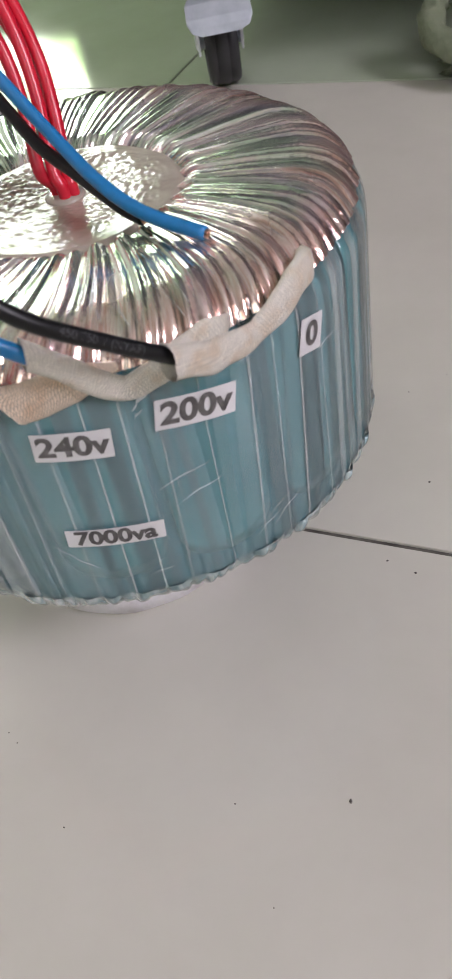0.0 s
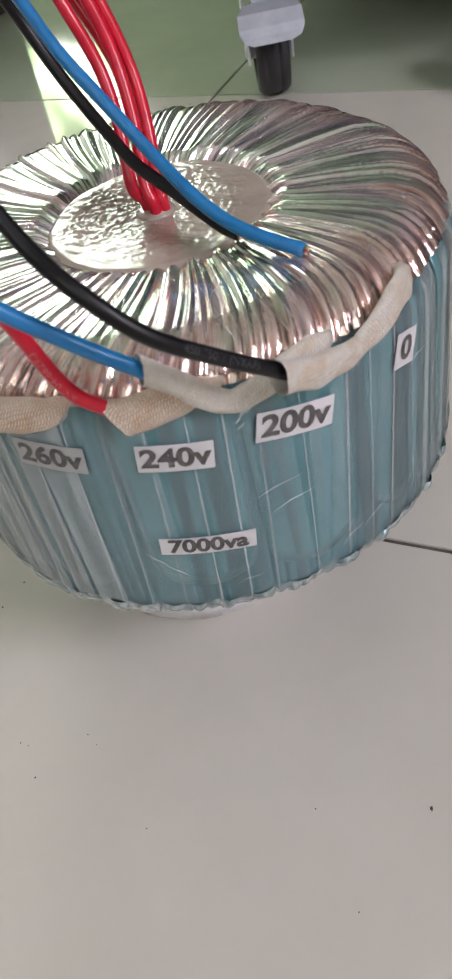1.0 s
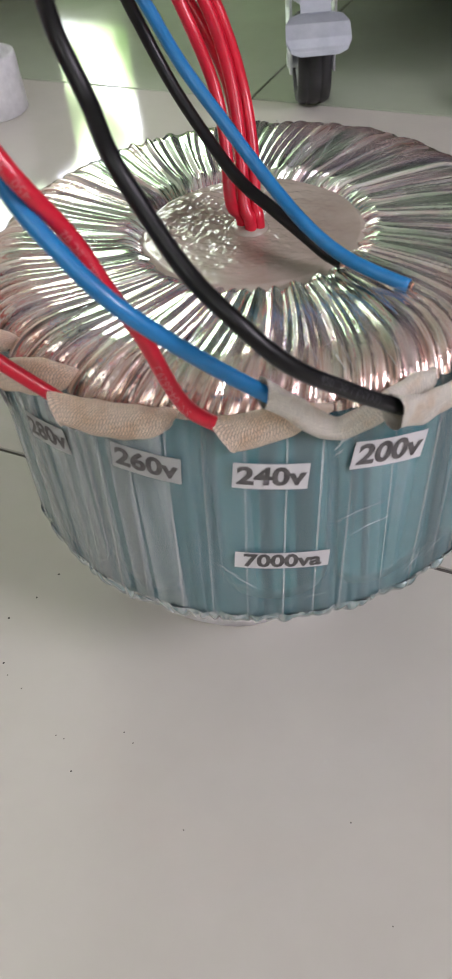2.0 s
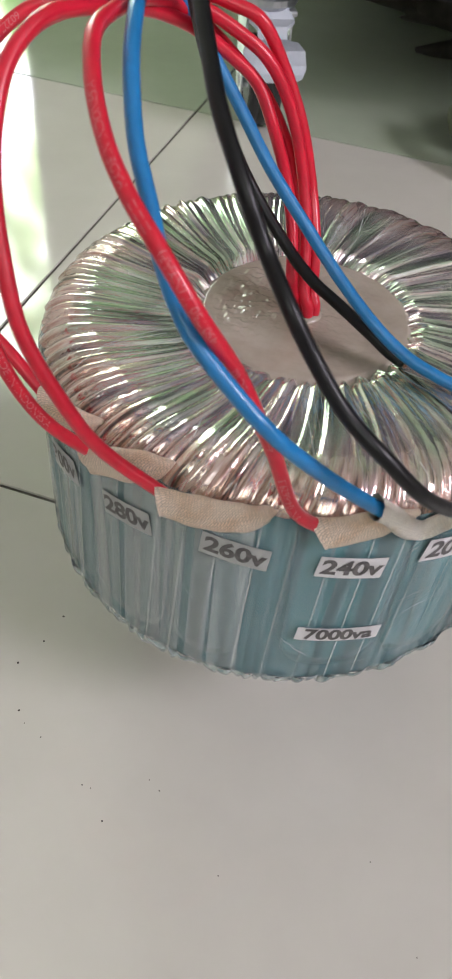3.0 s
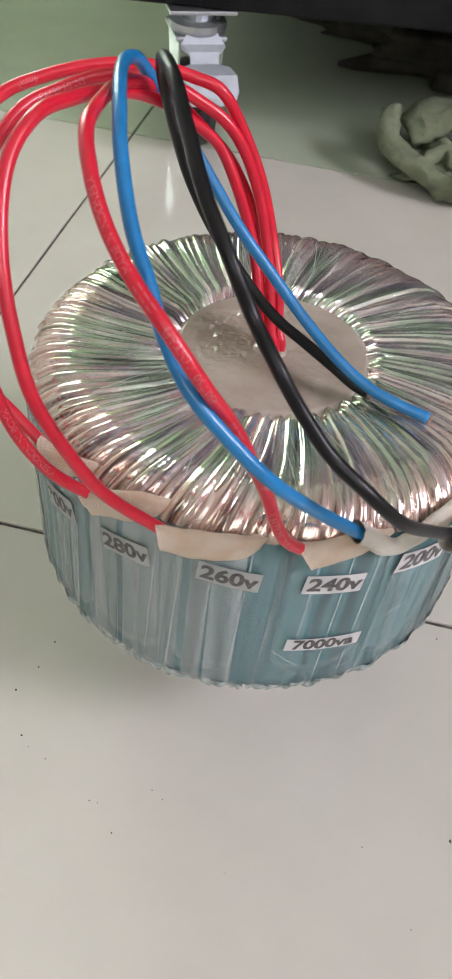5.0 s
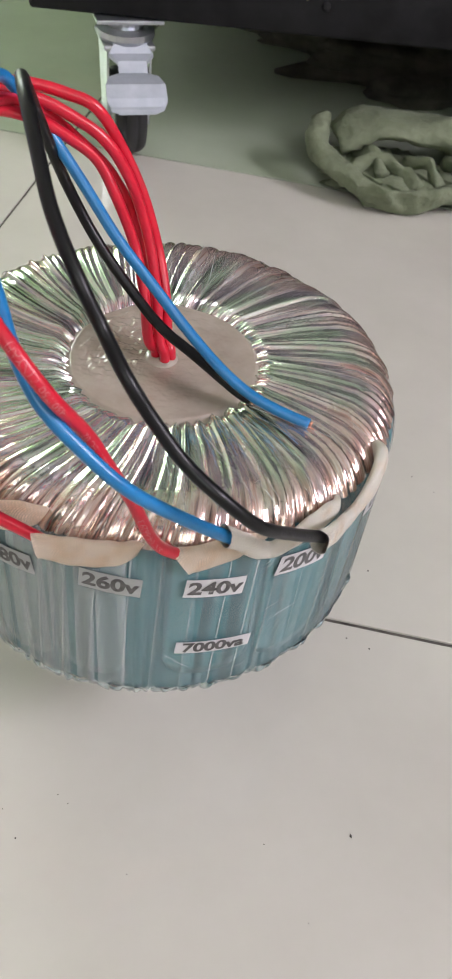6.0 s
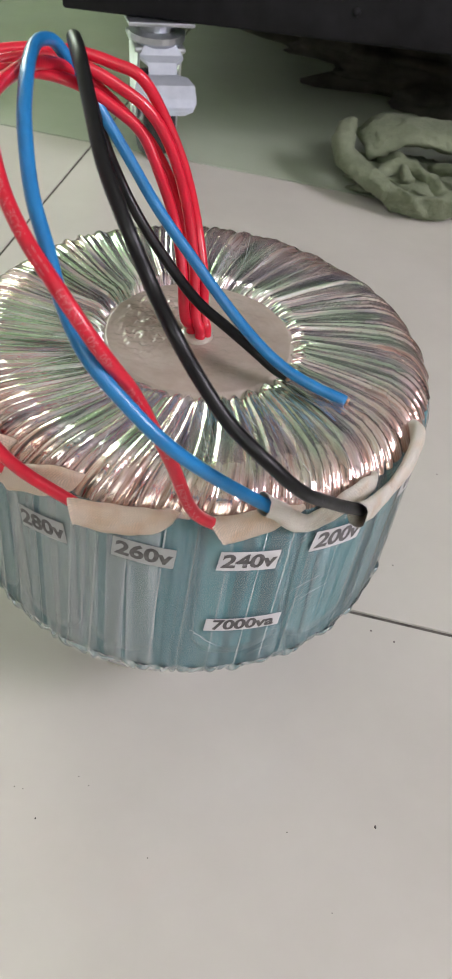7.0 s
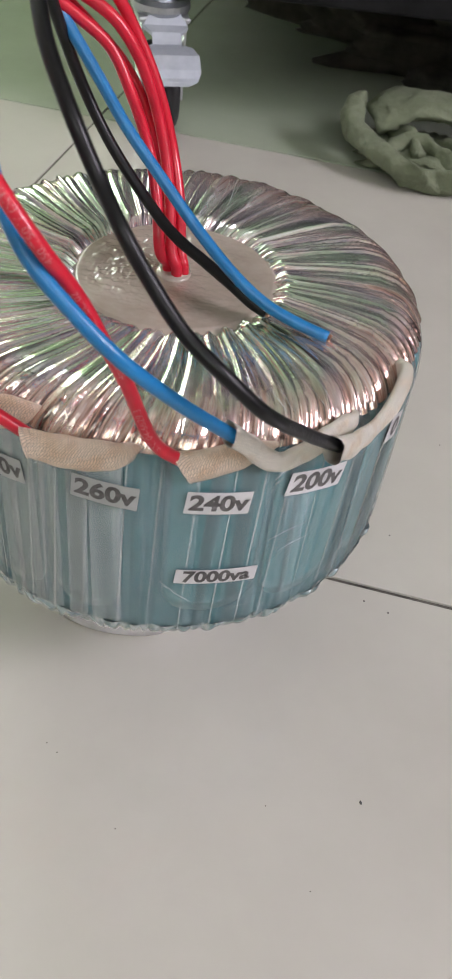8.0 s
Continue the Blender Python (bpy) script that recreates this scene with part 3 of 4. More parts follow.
def potting():
    bm = bmesh.new()
    n, rows = 260, 80
    grid = []
    for j in range(rows + 1):
        r = 0.012 + 0.40 * j / rows
        row = []
        for k in range(n):
            a = 2 * math.pi * k / n
            x, y = r * math.cos(a), r * math.sin(a)
            rough = max(0.22, min(1, (-(x + 0.06) * 0.8 + y * 0.35 + 0.1) * 4)) * max(0, min(1, (0.4 - r) * 8))
            z = POT_Z + 0.007 * noise.noise((x * 7, y * 7, 1)) + rough * (0.010 * noise.noise((x * 17, y * 30, 4)) + 0.008 * noise.noise((x * 48, y * 60, 2)) + 0.005 * noise.noise((x * 110, y * 110, 5)))
            wob = 1 + 0.03 * noise.noise((math.cos(a) * 3, math.sin(a) * 3, 7)) * (j / rows) ** 3
            row.append(bm.verts.new((x * wob, y * wob, z - 0.02 * max(0, j / rows - 0.93) / 0.07)))
        grid.append(row)
    for j in range(rows):
        for k in range(n):
            bm.faces.new((grid[j][k], grid[j][(k + 1) % n], grid[j + 1][(k + 1) % n], grid[j + 1][k]))
    bm.faces.new(grid[0])
    part("potting", bm, RESIN, trafo, "glossy grey-beige potting resin with a rough patch", scale=U)
    bm = bmesh.new()
    lathe(bm, [(0.075, POT_Z - 0.01), (0.068, POT_Z + 0.006), (0.05, POT_Z + 0.012), (0.03, POT_Z + 0.013)], 24, Matrix.Translation((-0.01, 0, 0)))
    part("resin_collar", bm, RESIN, trafo, scale=U)


WIRE = 0.0215
FRONT = Vector((0.2, -2.7, 3.5))  # the side to which the wire markings are turned
LEADS = {
    "300": ([(0.028, 0.0, 1.5), (0.028, 0.0, 1.6), (0.007, 0.028, 1.646), (-0.027, 0.105, 1.797), (-0.087, 0.189, 1.958), (-0.155, 0.21, 2.153), (-0.241, 0.211, 2.325), (-0.322, 0.177, 2.461), (-0.423, 0.16, 2.499), (-0.53, 0.131, 2.524), (-0.647, 0.083, 2.533)], [(-0.769, 0.017, 2.526), (-0.883, -0.061, 2.502), (-0.985, -0.144, 2.464), (-1.061, -0.262, 2.378), (-1.102, -0.399, 2.26), (-1.103, -0.514, 2.132), (-1.071, -0.614, 1.999), (-1.004, -0.701, 1.866), (-0.909, -0.747, 1.763), (-0.801, -0.769, 1.682), (-0.651, -0.816, 1.577)]),
    "280": ([(0.008, -0.026, 1.5), (0.008, -0.026, 1.6), (-0.02, -0.008, 1.663), (-0.066, 0.09, 1.853), (-0.123, 0.155, 2.034), (-0.194, 0.17, 2.219), (-0.28, 0.152, 2.359), (-0.388, 0.121, 2.439), (-0.495, 0.081, 2.497), (-0.597, 0.02, 2.528)], [(-0.692, -0.067, 2.535), (-0.777, -0.177, 2.521), (-0.853, -0.296, 2.495), (-0.888, -0.461, 2.425), (-0.88, -0.637, 2.321), (-0.835, -0.801, 2.192), (-0.783, -0.906, 2.08), (-0.733, -0.967, 1.964), (-0.657, -1.003, 1.81), (-0.563, -0.987, 1.649), (-0.439, -0.924, 1.499)]),
    "260": ([(-0.034, -0.006, 1.5), (-0.034, -0.006, 1.6), (-0.062, -0.026, 1.666), (-0.106, 0.058, 1.835), (-0.165, 0.125, 1.988), (-0.237, 0.136, 2.158), (-0.311, 0.146, 2.285), (-0.4, 0.099, 2.373), (-0.483, 0.024, 2.452), (-0.55, -0.1, 2.52)], [(-0.599, -0.261, 2.574), (-0.636, -0.429, 2.608), (-0.671, -0.586, 2.624), (-0.696, -0.723, 2.574), (-0.69, -0.833, 2.485), (-0.662, -0.931, 2.362), (-0.62, -1.004, 2.224), (-0.55, -1.076, 2.044), (-0.439, -1.096, 1.855), (-0.339, -1.072, 1.689), (-0.165, -1.022, 1.523)]),
    "240": ([(-0.004, 0.03, 1.5), (-0.004, 0.03, 1.6), (-0.046, 0.034, 1.628), (-0.09, 0.129, 1.796), (-0.146, 0.205, 1.95), (-0.214, 0.219, 2.099), (-0.302, 0.228, 2.224), (-0.4, 0.185, 2.335), (-0.483, 0.106, 2.44), (-0.537, -0.034, 2.529)], [(-0.555, -0.227, 2.592), (-0.544, -0.431, 2.622), (-0.52, -0.625, 2.631), (-0.457, -0.782, 2.585), (-0.375, -0.906, 2.512), (-0.277, -1.007, 2.447), (-0.16, -1.094, 2.377), (-0.056, -1.118, 2.253), (0.023, -1.066, 2.091), (0.086, -1.059, 1.967), (0.141, -1.021, 1.808), (0.219, -0.996, 1.592), (0.319, -0.928, 1.47)]),
}
BLUE_PATH = [(0.638, -0.293, 1.616), (0.517, -0.28, 1.64), (0.395, -0.254, 1.672), (0.266, -0.212, 1.735), (0.117, -0.138, 1.825), (-0.04, -0.083, 1.96), (-0.191, -0.039, 2.104), (-0.333, 0.029, 2.252), (-0.466, 0.063, 2.407), (-0.519, 0.013, 2.518), (-0.554, -0.047, 2.602), (-0.563, -0.123, 2.631), (-0.55, -0.221, 2.646), (-0.52, -0.34, 2.646), (-0.476, -0.48, 2.634), (-0.423, -0.635, 2.579), (-0.343, -0.803, 2.474), (-0.26, -0.919, 2.385), (-0.187, -1.016, 2.293), (-0.09, -1.101, 2.199), (0.031, -1.134, 2.094), (0.161, -1.134, 1.974), (0.301, -1.049, 1.806), (0.443, -0.966, 1.664), (0.468, -0.939, 1.63)]
BLACK_PATH = [(0.402, -0.218, 1.612), (0.339, -0.203, 1.632), (0.262, -0.182, 1.671), (0.137, -0.116, 1.705), (-0.007, -0.051, 1.754), (-0.144, 0.025, 1.838), (-0.297, 0.088, 1.985), (-0.404, 0.105, 2.162), (-0.445, 0.031, 2.36), (-0.462, -0.061, 2.542), (-0.441, -0.176, 2.661), (-0.391, -0.306, 2.707), (-0.328, -0.439, 2.704), (-0.248, -0.586, 2.632), (-0.163, -0.733, 2.553), (-0.058, -0.853, 2.448), (0.023, -0.895, 2.321), (0.112, -0.98, 2.247), (0.195, -1.007, 2.14), (0.301, -1.043, 2.032), (0.426, -1.079, 1.955), (0.545, -1.05, 1.838), (0.656, -0.928, 1.698), (0.757, -0.807, 1.578)]


def lead(name, points, mat, label, prints=(), print_mat=None, bare=False):
    path = spline(points, 8)
    bm = bmesh.new()
    tube(bm, path, lambda u: (WIRE, WIRE), 14)
    ob = part(name, bm, mat, trafo, label, scale=U)
    fr = frames_along(path)
    length = [0.0]
    for a, b in zip(path, path[1:]):
        length.append(length[-1] + (b - a).length)
    for body, back, flip in prints:
        at = length[-1] - back
        i = next(k for k, l in enumerate(length) if l > at)
        d = (FRONT - fr[i][0]).normalized()
        angle = math.atan2(d.dot(fr[i][3]), d.dot(fr[i][2]))
        if body:
            verts, faces = lettering(body, 0.030)
        else:
            verts = [Vector((x + k * 0.03, y, 0)) for k in range(-1, 2) for x, y in ((-0.011, -0.009), (0.011, -0.009), (0.011, 0.009), (-0.011, 0.009))]
            faces = [(0, 1, 2, 3), (4, 5, 6, 7), (8, 9, 10, 11)]

        def place(v):
            s = at + (-v.x if flip else v.x)
            i = max(0, min(len(length) - 2, next((k for k, l in enumerate(length) if l > s), len(length) - 1) - 1))
            t = (s - length[i]) / (length[i + 1] - length[i])
            p = fr[i][0].lerp(fr[i + 1][0], t)
            side, up = fr[i][2].lerp(fr[i + 1][2], t), fr[i][3].lerp(fr[i + 1][3], t)
            a = angle + (v.y if flip else -v.y) / WIRE
            return p + (side * math.cos(a) + up * math.sin(a)) * (WIRE + 0.0008)
        part("print", bent(verts, faces, place), print_mat or PRINT, ob, "pale printed wire marking", scale=U)
    if bare:
        p, t, s, w = fr[0]
        for k in range(7):
            a = k * math.pi / 3
            o = (s * math.cos(a) + w * math.sin(a)) * (0.009 if k < 6 else 0)
            bm = bmesh.new()
            tube(bm, [p + o + t * 0.01, p + o - t * 0.006, p + o * 1.1 - t * random.uniform(0.008, 0.014)], lambda u: (0.0044, 0.0044), 6)
            part("copper_core", bm, COPPER, ob, "bright copper strands at the cut end", scale=U)
    return ob


def sleeve(points, mat, sizes, label):
    """A flattened braided sleeve with an open cut end; sizes are (flat, thick) half widths, spread evenly along it."""
    path = spline(points, 8)
    fr = frames_along(path)
    length = [0.0]
    for a, b in zip(path, path[1:]):
        length.append(length[-1] + (b - a).length)
    n = 28
    bm = bmesh.new()
    uv = bm.loops.layers.uv.verify()
    seed = points[0][0] * 7
    rings = []
    for i, (p, t, s, w) in enumerate(fr):
        x = length[i] / length[-1] * (len(sizes) - 1)
        j = min(int(x), len(sizes) - 2)
        a, b = (q + (r - q) * (x - j) for q, r in zip(sizes[j], sizes[j + 1]))
        slant = 0.022 * max(0.0, 1 - i / 5)
        a, b = a * (1 + 0.10 * max(0.0, 1 - i / 4)), b * (1 + 0.10 * max(0.0, 1 - i / 4))
        row = []
        for k in range(n):
            c, d = math.cos(2 * math.pi * k / n), math.sin(2 * math.pi * k / n)
            c, d = math.copysign(abs(c) ** 0.75, c), math.copysign(abs(d) ** 0.75, d)
            crease = 0.0045 * noise.noise((length[i] * 16, d * 2.4, seed)) - 0.005 * abs(noise.noise((length[i] * 5, d * 4.5, seed + 3)))
            row.append(bm.verts.new(p + s * (a * c + crease * c) + w * (b * d + crease * d) + t * slant * d))
        rings.append(row)
    for i in range(len(rings) - 1):
        for k in range(n):
            f = bm.faces.new((rings[i][k], rings[i][(k + 1) % n], rings[i + 1][(k + 1) % n], rings[i + 1][k]))
            for lp, (uu, vv) in zip(f.loops, ((i, k), (i, k + 1), (i + 1, k + 1), (i + 1, k))):
                lp[uv].uv = (length[uu] * 62, vv / n * 18)
    bm.faces.new(rings[-1])
    part("sleeve", bm, mat, trafo, label, scale=U)


def paper_label(body, deg, z, w, h, rise, size, mat=PAPER):
    ca, sa = math.cos(math.radians(rise)), math.sin(math.radians(rise))

    def place(x, y, lift):
        u, v = x * ca - y * sa, x * sa + y * ca
        a, zz = math.radians(deg) + u, z + v
        r = max(side_radius(zz), 0.985) + lift
        return Vector((r * math.cos(a), r * math.sin(a), zz))
    bm = bmesh.new()
    nx, ny = 10, 4
    rows = []
    for lift in (0.017, 0.0185):
        rows.append([[bm.verts.new(place(w * (i / nx - 0.5), h * (j / ny - 0.5), lift + 0.001 * noise.noise((i * 0.4, j * 0.6, deg)))) for i in range(nx + 1)] for j in range(ny + 1)])
        for j in range(ny):
            for i in range(nx):
                g = rows[-1]
                bm.faces.new((g[j][i], g[j][i + 1], g[j + 1][i + 1], g[j + 1][i]))
    ob = part("paper_label", bm, mat, trafo, "small white paper label with printed rating", scale=U)
    verts, faces = lettering(body, size * 1.04, 0.036)
    part("print", bent(verts, faces, lambda v: place(v.x * 1.06, v.y, 0.0205)), INK, ob, "dark grey print", scale=U)


winding()
side_wrap()
film_hem()
tape_tabs()
potting()
lead("red_lead", LEADS["300"][0] + LEADS["300"][1], RED, "red insulated lead bent in a high loop", [("MADE IN INDONESIA", 0.50, False), ("", 0.72, False), ("450/750 V (NYAF)", 0.93, False), ("60227 IEC 02", 1.24, False), ("4mm²", 1.43, False)])
lead("red_lead", LEADS["280"][0] + LEADS["280"][1], RED, "red insulated lead bent in a high loop", [("MADE IN INDONESIA", 0.34, False), ("", 0.56, False), ("450/750 V (NYAF)", 0.77, False), ("60227 IEC 02", 1.08, False), ("4mm²", 1.27, False), ("SNI 04-6629.3", 1.62, False)])
lead("red_lead", LEADS["260"][0] + LEADS["260"][1], RED, "red insulated lead bent in a high loop")
lead("red_lead", LEADS["240"][0] + LEADS["240"][1], RED, "red insulated lead crossing behind the blue one", [("SNI 04-6629.3", 0.24, True), ("4mm²", 0.48, True), ("60227 IEC 02", 0.66, True), ("450/750 V (NYAF)", 0.96, True), ("", 1.16, True), ("MADE IN INDONESIA", 1.38, True)])
lead("blue_lead", BLUE_PATH, BLUE, "blue insulated lead with a bare cut end", bare=True)
lead("black_lead", BLACK_PATH, BLACK, "black insulated lead in a high loop", [("450/750 V (NYAF)", 0.22, False)], PRINT_DARK, True)

sleeve([(-0.182, -1.045, 1.512), (-0.15, -1.035, 1.505), (-0.08, -1.022, 1.490), (0.0, -1.005, 1.482), (0.08, -0.985, 1.485), (0.14, -0.955, 1.494), (0.185, -0.915, 1.50)], PINK_BRAID, [(0.026, 0.056), (0.022, 0.058), (0.030, 0.060), (0.022, 0.066), (0.022, 0.058), (0.018, 0.036), (0.008, 0.010)], "flattened beige glass-braid sleeve")
sleeve([(-0.46, -0.935, 1.485), (-0.42, -0.945, 1.50), (-0.36, -0.955, 1.52), (-0.295, -0.955, 1.535), (-0.22, -0.935, 1.535), (-0.165, -0.89, 1.52)], PINK_BRAID, [(0.026, 0.05), (0.022, 0.056), (0.022, 0.064), (0.022, 0.064), (0.016, 0.045), (0.008, 0.012)], "flattened beige glass-braid sleeve")
sleeve([(-0.66, -0.832, 1.58), (-0.62, -0.84, 1.565), (-0.56, -0.845, 1.545), (-0.50, -0.83, 1.53), (-0.45, -0.79, 1.50)], PINK_BRAID, [(0.026, 0.045), (0.022, 0.052), (0.022, 0.055), (0.016, 0.04), (0.008, 0.012)], "flattened beige glass-braid sleeve")
sleeve([(0.303, -0.948, 1.470), (0.345, -0.935, 1.478), (0.40, -0.91, 1.493), (0.46, -0.88, 1.508), (0.52, -0.84, 1.52), (0.57, -0.80, 1.525)], PINK_BRAID, [(0.030, 0.058), (0.024, 0.060), (0.024, 0.060), (0.022, 0.052), (0.016, 0.034), (0.008, 0.012)], "flattened beige glass-braid sleeve")
sleeve([(0.437, -0.972, 1.672), (0.465, -0.942, 1.635), (0.50, -0.905, 1.578), (0.54, -0.865, 1.515), (0.572, -0.828, 1.472), (0.605, -0.805, 1.464), (0.655, -0.765, 1.482), (0.71, -0.71, 1.508), (0.76, -0.65, 1.528), (0.79, -0.605, 1.535), (0.79, -0.565, 1.53)], WHITE_BRAID, [(0.030, 0.034), (0.027, 0.034), (0.025, 0.035), (0.023, 0.036), (0.018, 0.036), (0.017, 0.040), (0.019, 0.046), (0.020, 0.044), (0.010, 0.015)], "white glass-braid sleeve bent over the rim")
sleeve([(0.745, -0.838, 1.583), (0.768, -0.79, 1.555), (0.80, -0.715, 1.515), (0.835, -0.635, 1.495), (0.862, -0.572, 1.488), (0.882, -0.53, 1.499), (0.905, -0.475, 1.512), (0.925, -0.405, 1.535), (0.936, -0.335, 1.543), (0.928, -0.285, 1.54), (0.91, -0.255, 1.535)], WHITE_BRAID, [(0.031, 0.046), (0.026, 0.047), (0.022, 0.048), (0.021, 0.046), (0.018, 0.038), (0.024, 0.047), (0.026, 0.050), (0.026, 0.048), (0.022, 0.034)], "white glass-braid sleeve bent over the rim")

paper_label("240v", -65.1, 1.312, 0.222, 0.101, -6.2, 0.093)
paper_label("200v", -44.5, 1.324, 0.243, 0.103, -10.5, 0.100)
paper_label("0", -20.2, 1.338, 0.100, 0.117, -13, 0.100)
paper_label("7000va", -63.7, 0.928, 0.305, 0.075, -5.2, 0.080)
paper_label("260v", -86.5, 1.332, 0.224, 0.102, -5.1, 0.093, PAPER_DIMMED)
paper_label("280v", -109.1, 1.295, 0.205, 0.101, 7.8, 0.090, PAPER_DIMMED)
paper_label("300v", -129.4, 1.254, 0.200, 0.106, 14, 0.086, PAPER_DIMMED)

# round pad under the transformer
bm = bmesh.new()
prof = [(0.02, 0.0), (0.565, 0.0), (0.582, 0.02), (0.58, 0.14), (0.572, 0.3), (0.565, 0.5), (0.54, 0.53), (0.02, 0.53)]
lathe(bm, prof, 96, Matrix.Translation((-0.12, -0.085, 0)))
for v in bm.verts:
    if 0.001 < v.co.z < 0.52:
        v.co += Vector((v.co.x, v.co.y, 0)).normalized() * 0.02 * noise.noise(Vector((v.co.x * 5, v.co.y * 5, v.co.z * 8)))
tagged(part("support_pad", bm, PAD, scale=U), "round pad in white crinkled film under the transformer", "pad")


# ---- cabinet on casters, cloths and small things behind ----
CAB = Matrix.Translation((-0.233, 0.492, 0)) @ Matrix.Rotation(math.radians(10.5), 4, "Z")
cabinet = thing("cabinet", "black steel cabinet on swivel casters", "cabinet")
cabinet.matrix_basis = CAB
bm = bmesh.new()
# width and depth out of view are stretched to keep the floor beneath dark
box(bm, (0.0, 0.0, 0.125), (1.90, 1.10, 0.90), 0.004)
part("body", bm, CABINET, cabinet)
bm = bmesh.new()
box(bm, (-0.006, -0.012, 0.125), (1.906, -0.002, 0.172), 0.003)
part("base_rail", bm, CABINET, cabinet, "black folded steel rail")
for x in (0.25, 0.42, 0.60, 0.85):
    bm = bmesh.new()
    bmesh.ops.create_uvsphere(bm, u_segments=12, v_segments=6, radius=0.004, matrix=Matrix.Translation((x, -0.012, 0.150)) @ Matrix.Diagonal((1, 0.5, 1, 1)))
    part("rivet", bm, CABINET, cabinet)


def caster(m):
    c = thing("caster", "swivel caster with black rubber wheel and blue-grey brake pedal", "caster", group="cabinet casters")
    c.matrix_basis = m
    turn = Matrix.Translation((0, 0, 0.0385)) @ Matrix.Rotation(math.radians(90), 4, "Y")
    bm = bmesh.new()
    lathe(bm, [(0.027, -0.0145), (0.035, -0.0145), (0.0375, -0.011), (0.0383, -0.007), (0.0373, -0.0062), (0.0373, -0.005), (0.0385, -0.0042), (0.0385, 0.0042), (0.0373, 0.005), (0.0373, 0.0062), (0.0383, 0.007), (0.0375, 0.011), (0.035, 0.0145), (0.027, 0.0145)], 48, turn, True)
    wheel = part("wheel", bm, TYRE, c, "black rubber tyre")
    bm = bmesh.new()
    lathe(bm, [(0.006, -0.012), (0.0265, -0.012), (0.0268, 0.0), (0.0265, 0.012), (0.006, 0.012)], 32, turn)
    part("rim", bm, GREY_PLASTIC, wheel, "grey plastic rim")
    bm = bmesh.new()
    lathe(bm, [(0.005, -0.022), (0.007, -0.0215), (0.007, 0.0215), (0.005, 0.022)], 12, turn)
    part("axle", bm, ZINC, wheel)
    for s in (-1, 1):
        bm = bmesh.new()
        prof = [(-0.014, 0.03), (0.012, 0.03), (0.03, 0.098), (-0.02, 0.098)]
        a = [bm.verts.new((s * 0.0185, y, z)) for y, z in prof]
        b = [bm.verts.new((s * 0.0205, y, z)) for y, z in prof]
        bm.faces.new(a)
        bm.faces.new(b)
        for k in range(4):
            bm.faces.new((a[k], a[(k + 1) % 4], b[(k + 1) % 4], b[k]))
        part("fork", bm, ZINC, c, smooth=False)
    bm = bmesh.new()
    box(bm, (-0.0235, -0.022, 0.098), (0.0235, 0.034, 0.103), 0.002)
    lathe(bm, [(0.024, 0.103), (0.026, 0.106), (0.026, 0.111), (0.02, 0.113)], 24)
    lathe(bm, [(0.016, 0.112), (0.018, 0.121)], 20)
    box(bm, (-0.030, -0.026, 0.121), (0.030, 0.036, 0.1245), 0.001)
    part("swivel_plate", bm, ZINC, c, smooth=False)
    # brake pedal: a stepped, folded sheet with a rounded tip
    steps = [(-0.012, 0.112, 0.013), (-0.022, 0.104, 0.015), (-0.026, 0.098, 0.020), (-0.032, 0.094, 0.013), (-0.038, 0.086, 0.013), (-0.042, 0.085, 0.022), (-0.050, 0.081, 0.027), (-0.058, 0.072, 0.0275), (-0.062, 0.066, 0.024), (-0.063, 0.063, 0.016)]
    bm = bmesh.new()
    rows = [[[bm.verts.new((x * w, y - d * 0.4, z - d)) for x in (-1, -0.5, 0.5, 1)] for y, z, w in steps] for d in (0, 0.003)]
    for g in rows:
        for j in range(len(steps) - 1):
            for i in range(3):
                bm.faces.new((g[j][i], g[j][i + 1], g[j + 1][i + 1], g[j + 1][i]))
    for j in range(len(steps) - 1):
        for i in (0, 3):
            bm.faces.new((rows[0][j][i], rows[0][j + 1][i], rows[1][j + 1][i], rows[1][j][i]))
    for j in (0, len(steps) - 1):
        for i in range(3):
            bm.faces.new((rows[0][j][i], rows[0][j][i + 1], rows[1][j][i + 1], rows[1][j][i]))
    part("brake_pedal", bm, PEDAL, c, "blue-grey steel brake pedal", smooth=False)
    return c


front = caster(pose(-0.160, 0.514, 0, 0, 0, 26))
copy_thing(front, CAB @ pose(1.80, 0.06, 0, 0, 0, 30))
copy_thing(front, CAB @ pose(0.08, 1.02, 0, 0, 0, 150))
copy_thing(front, CAB @ pose(1.80, 1.02, 0, 0, 0, 200))


def cloth(name, label, mat, place, size, folds, seed, rz=0):
    """A crumpled heap: a closed lump with deep creases and folded lobes."""
    bm = bmesh.new()
    bmesh.ops.create_icosphere(bm, subdivisions=5, radius=1)
    for v in bm.verts:
        d = v.co.normalized()
        q = d * folds + Vector((seed, 0, seed * 2))
        crease = abs(noise.noise(q)) + 0.5 * abs(noise.noise(q * 2.1 + Vector((3, 1, 0))))
        r = 0.78 + 0.75 * crease
        v.co = Vector((d.x * r * size[0], d.y * r * size[1], max(-0.55, d.z * r) * size[2]))
    low = min(v.co.z for v in bm.verts)
    for v in bm.verts:
        v.co.z -= low
    ob = part(name, bm, mat)
    ob.matrix_basis = pose(*place, 0, 0, rz)
    return tagged(ob, label, "cloth")


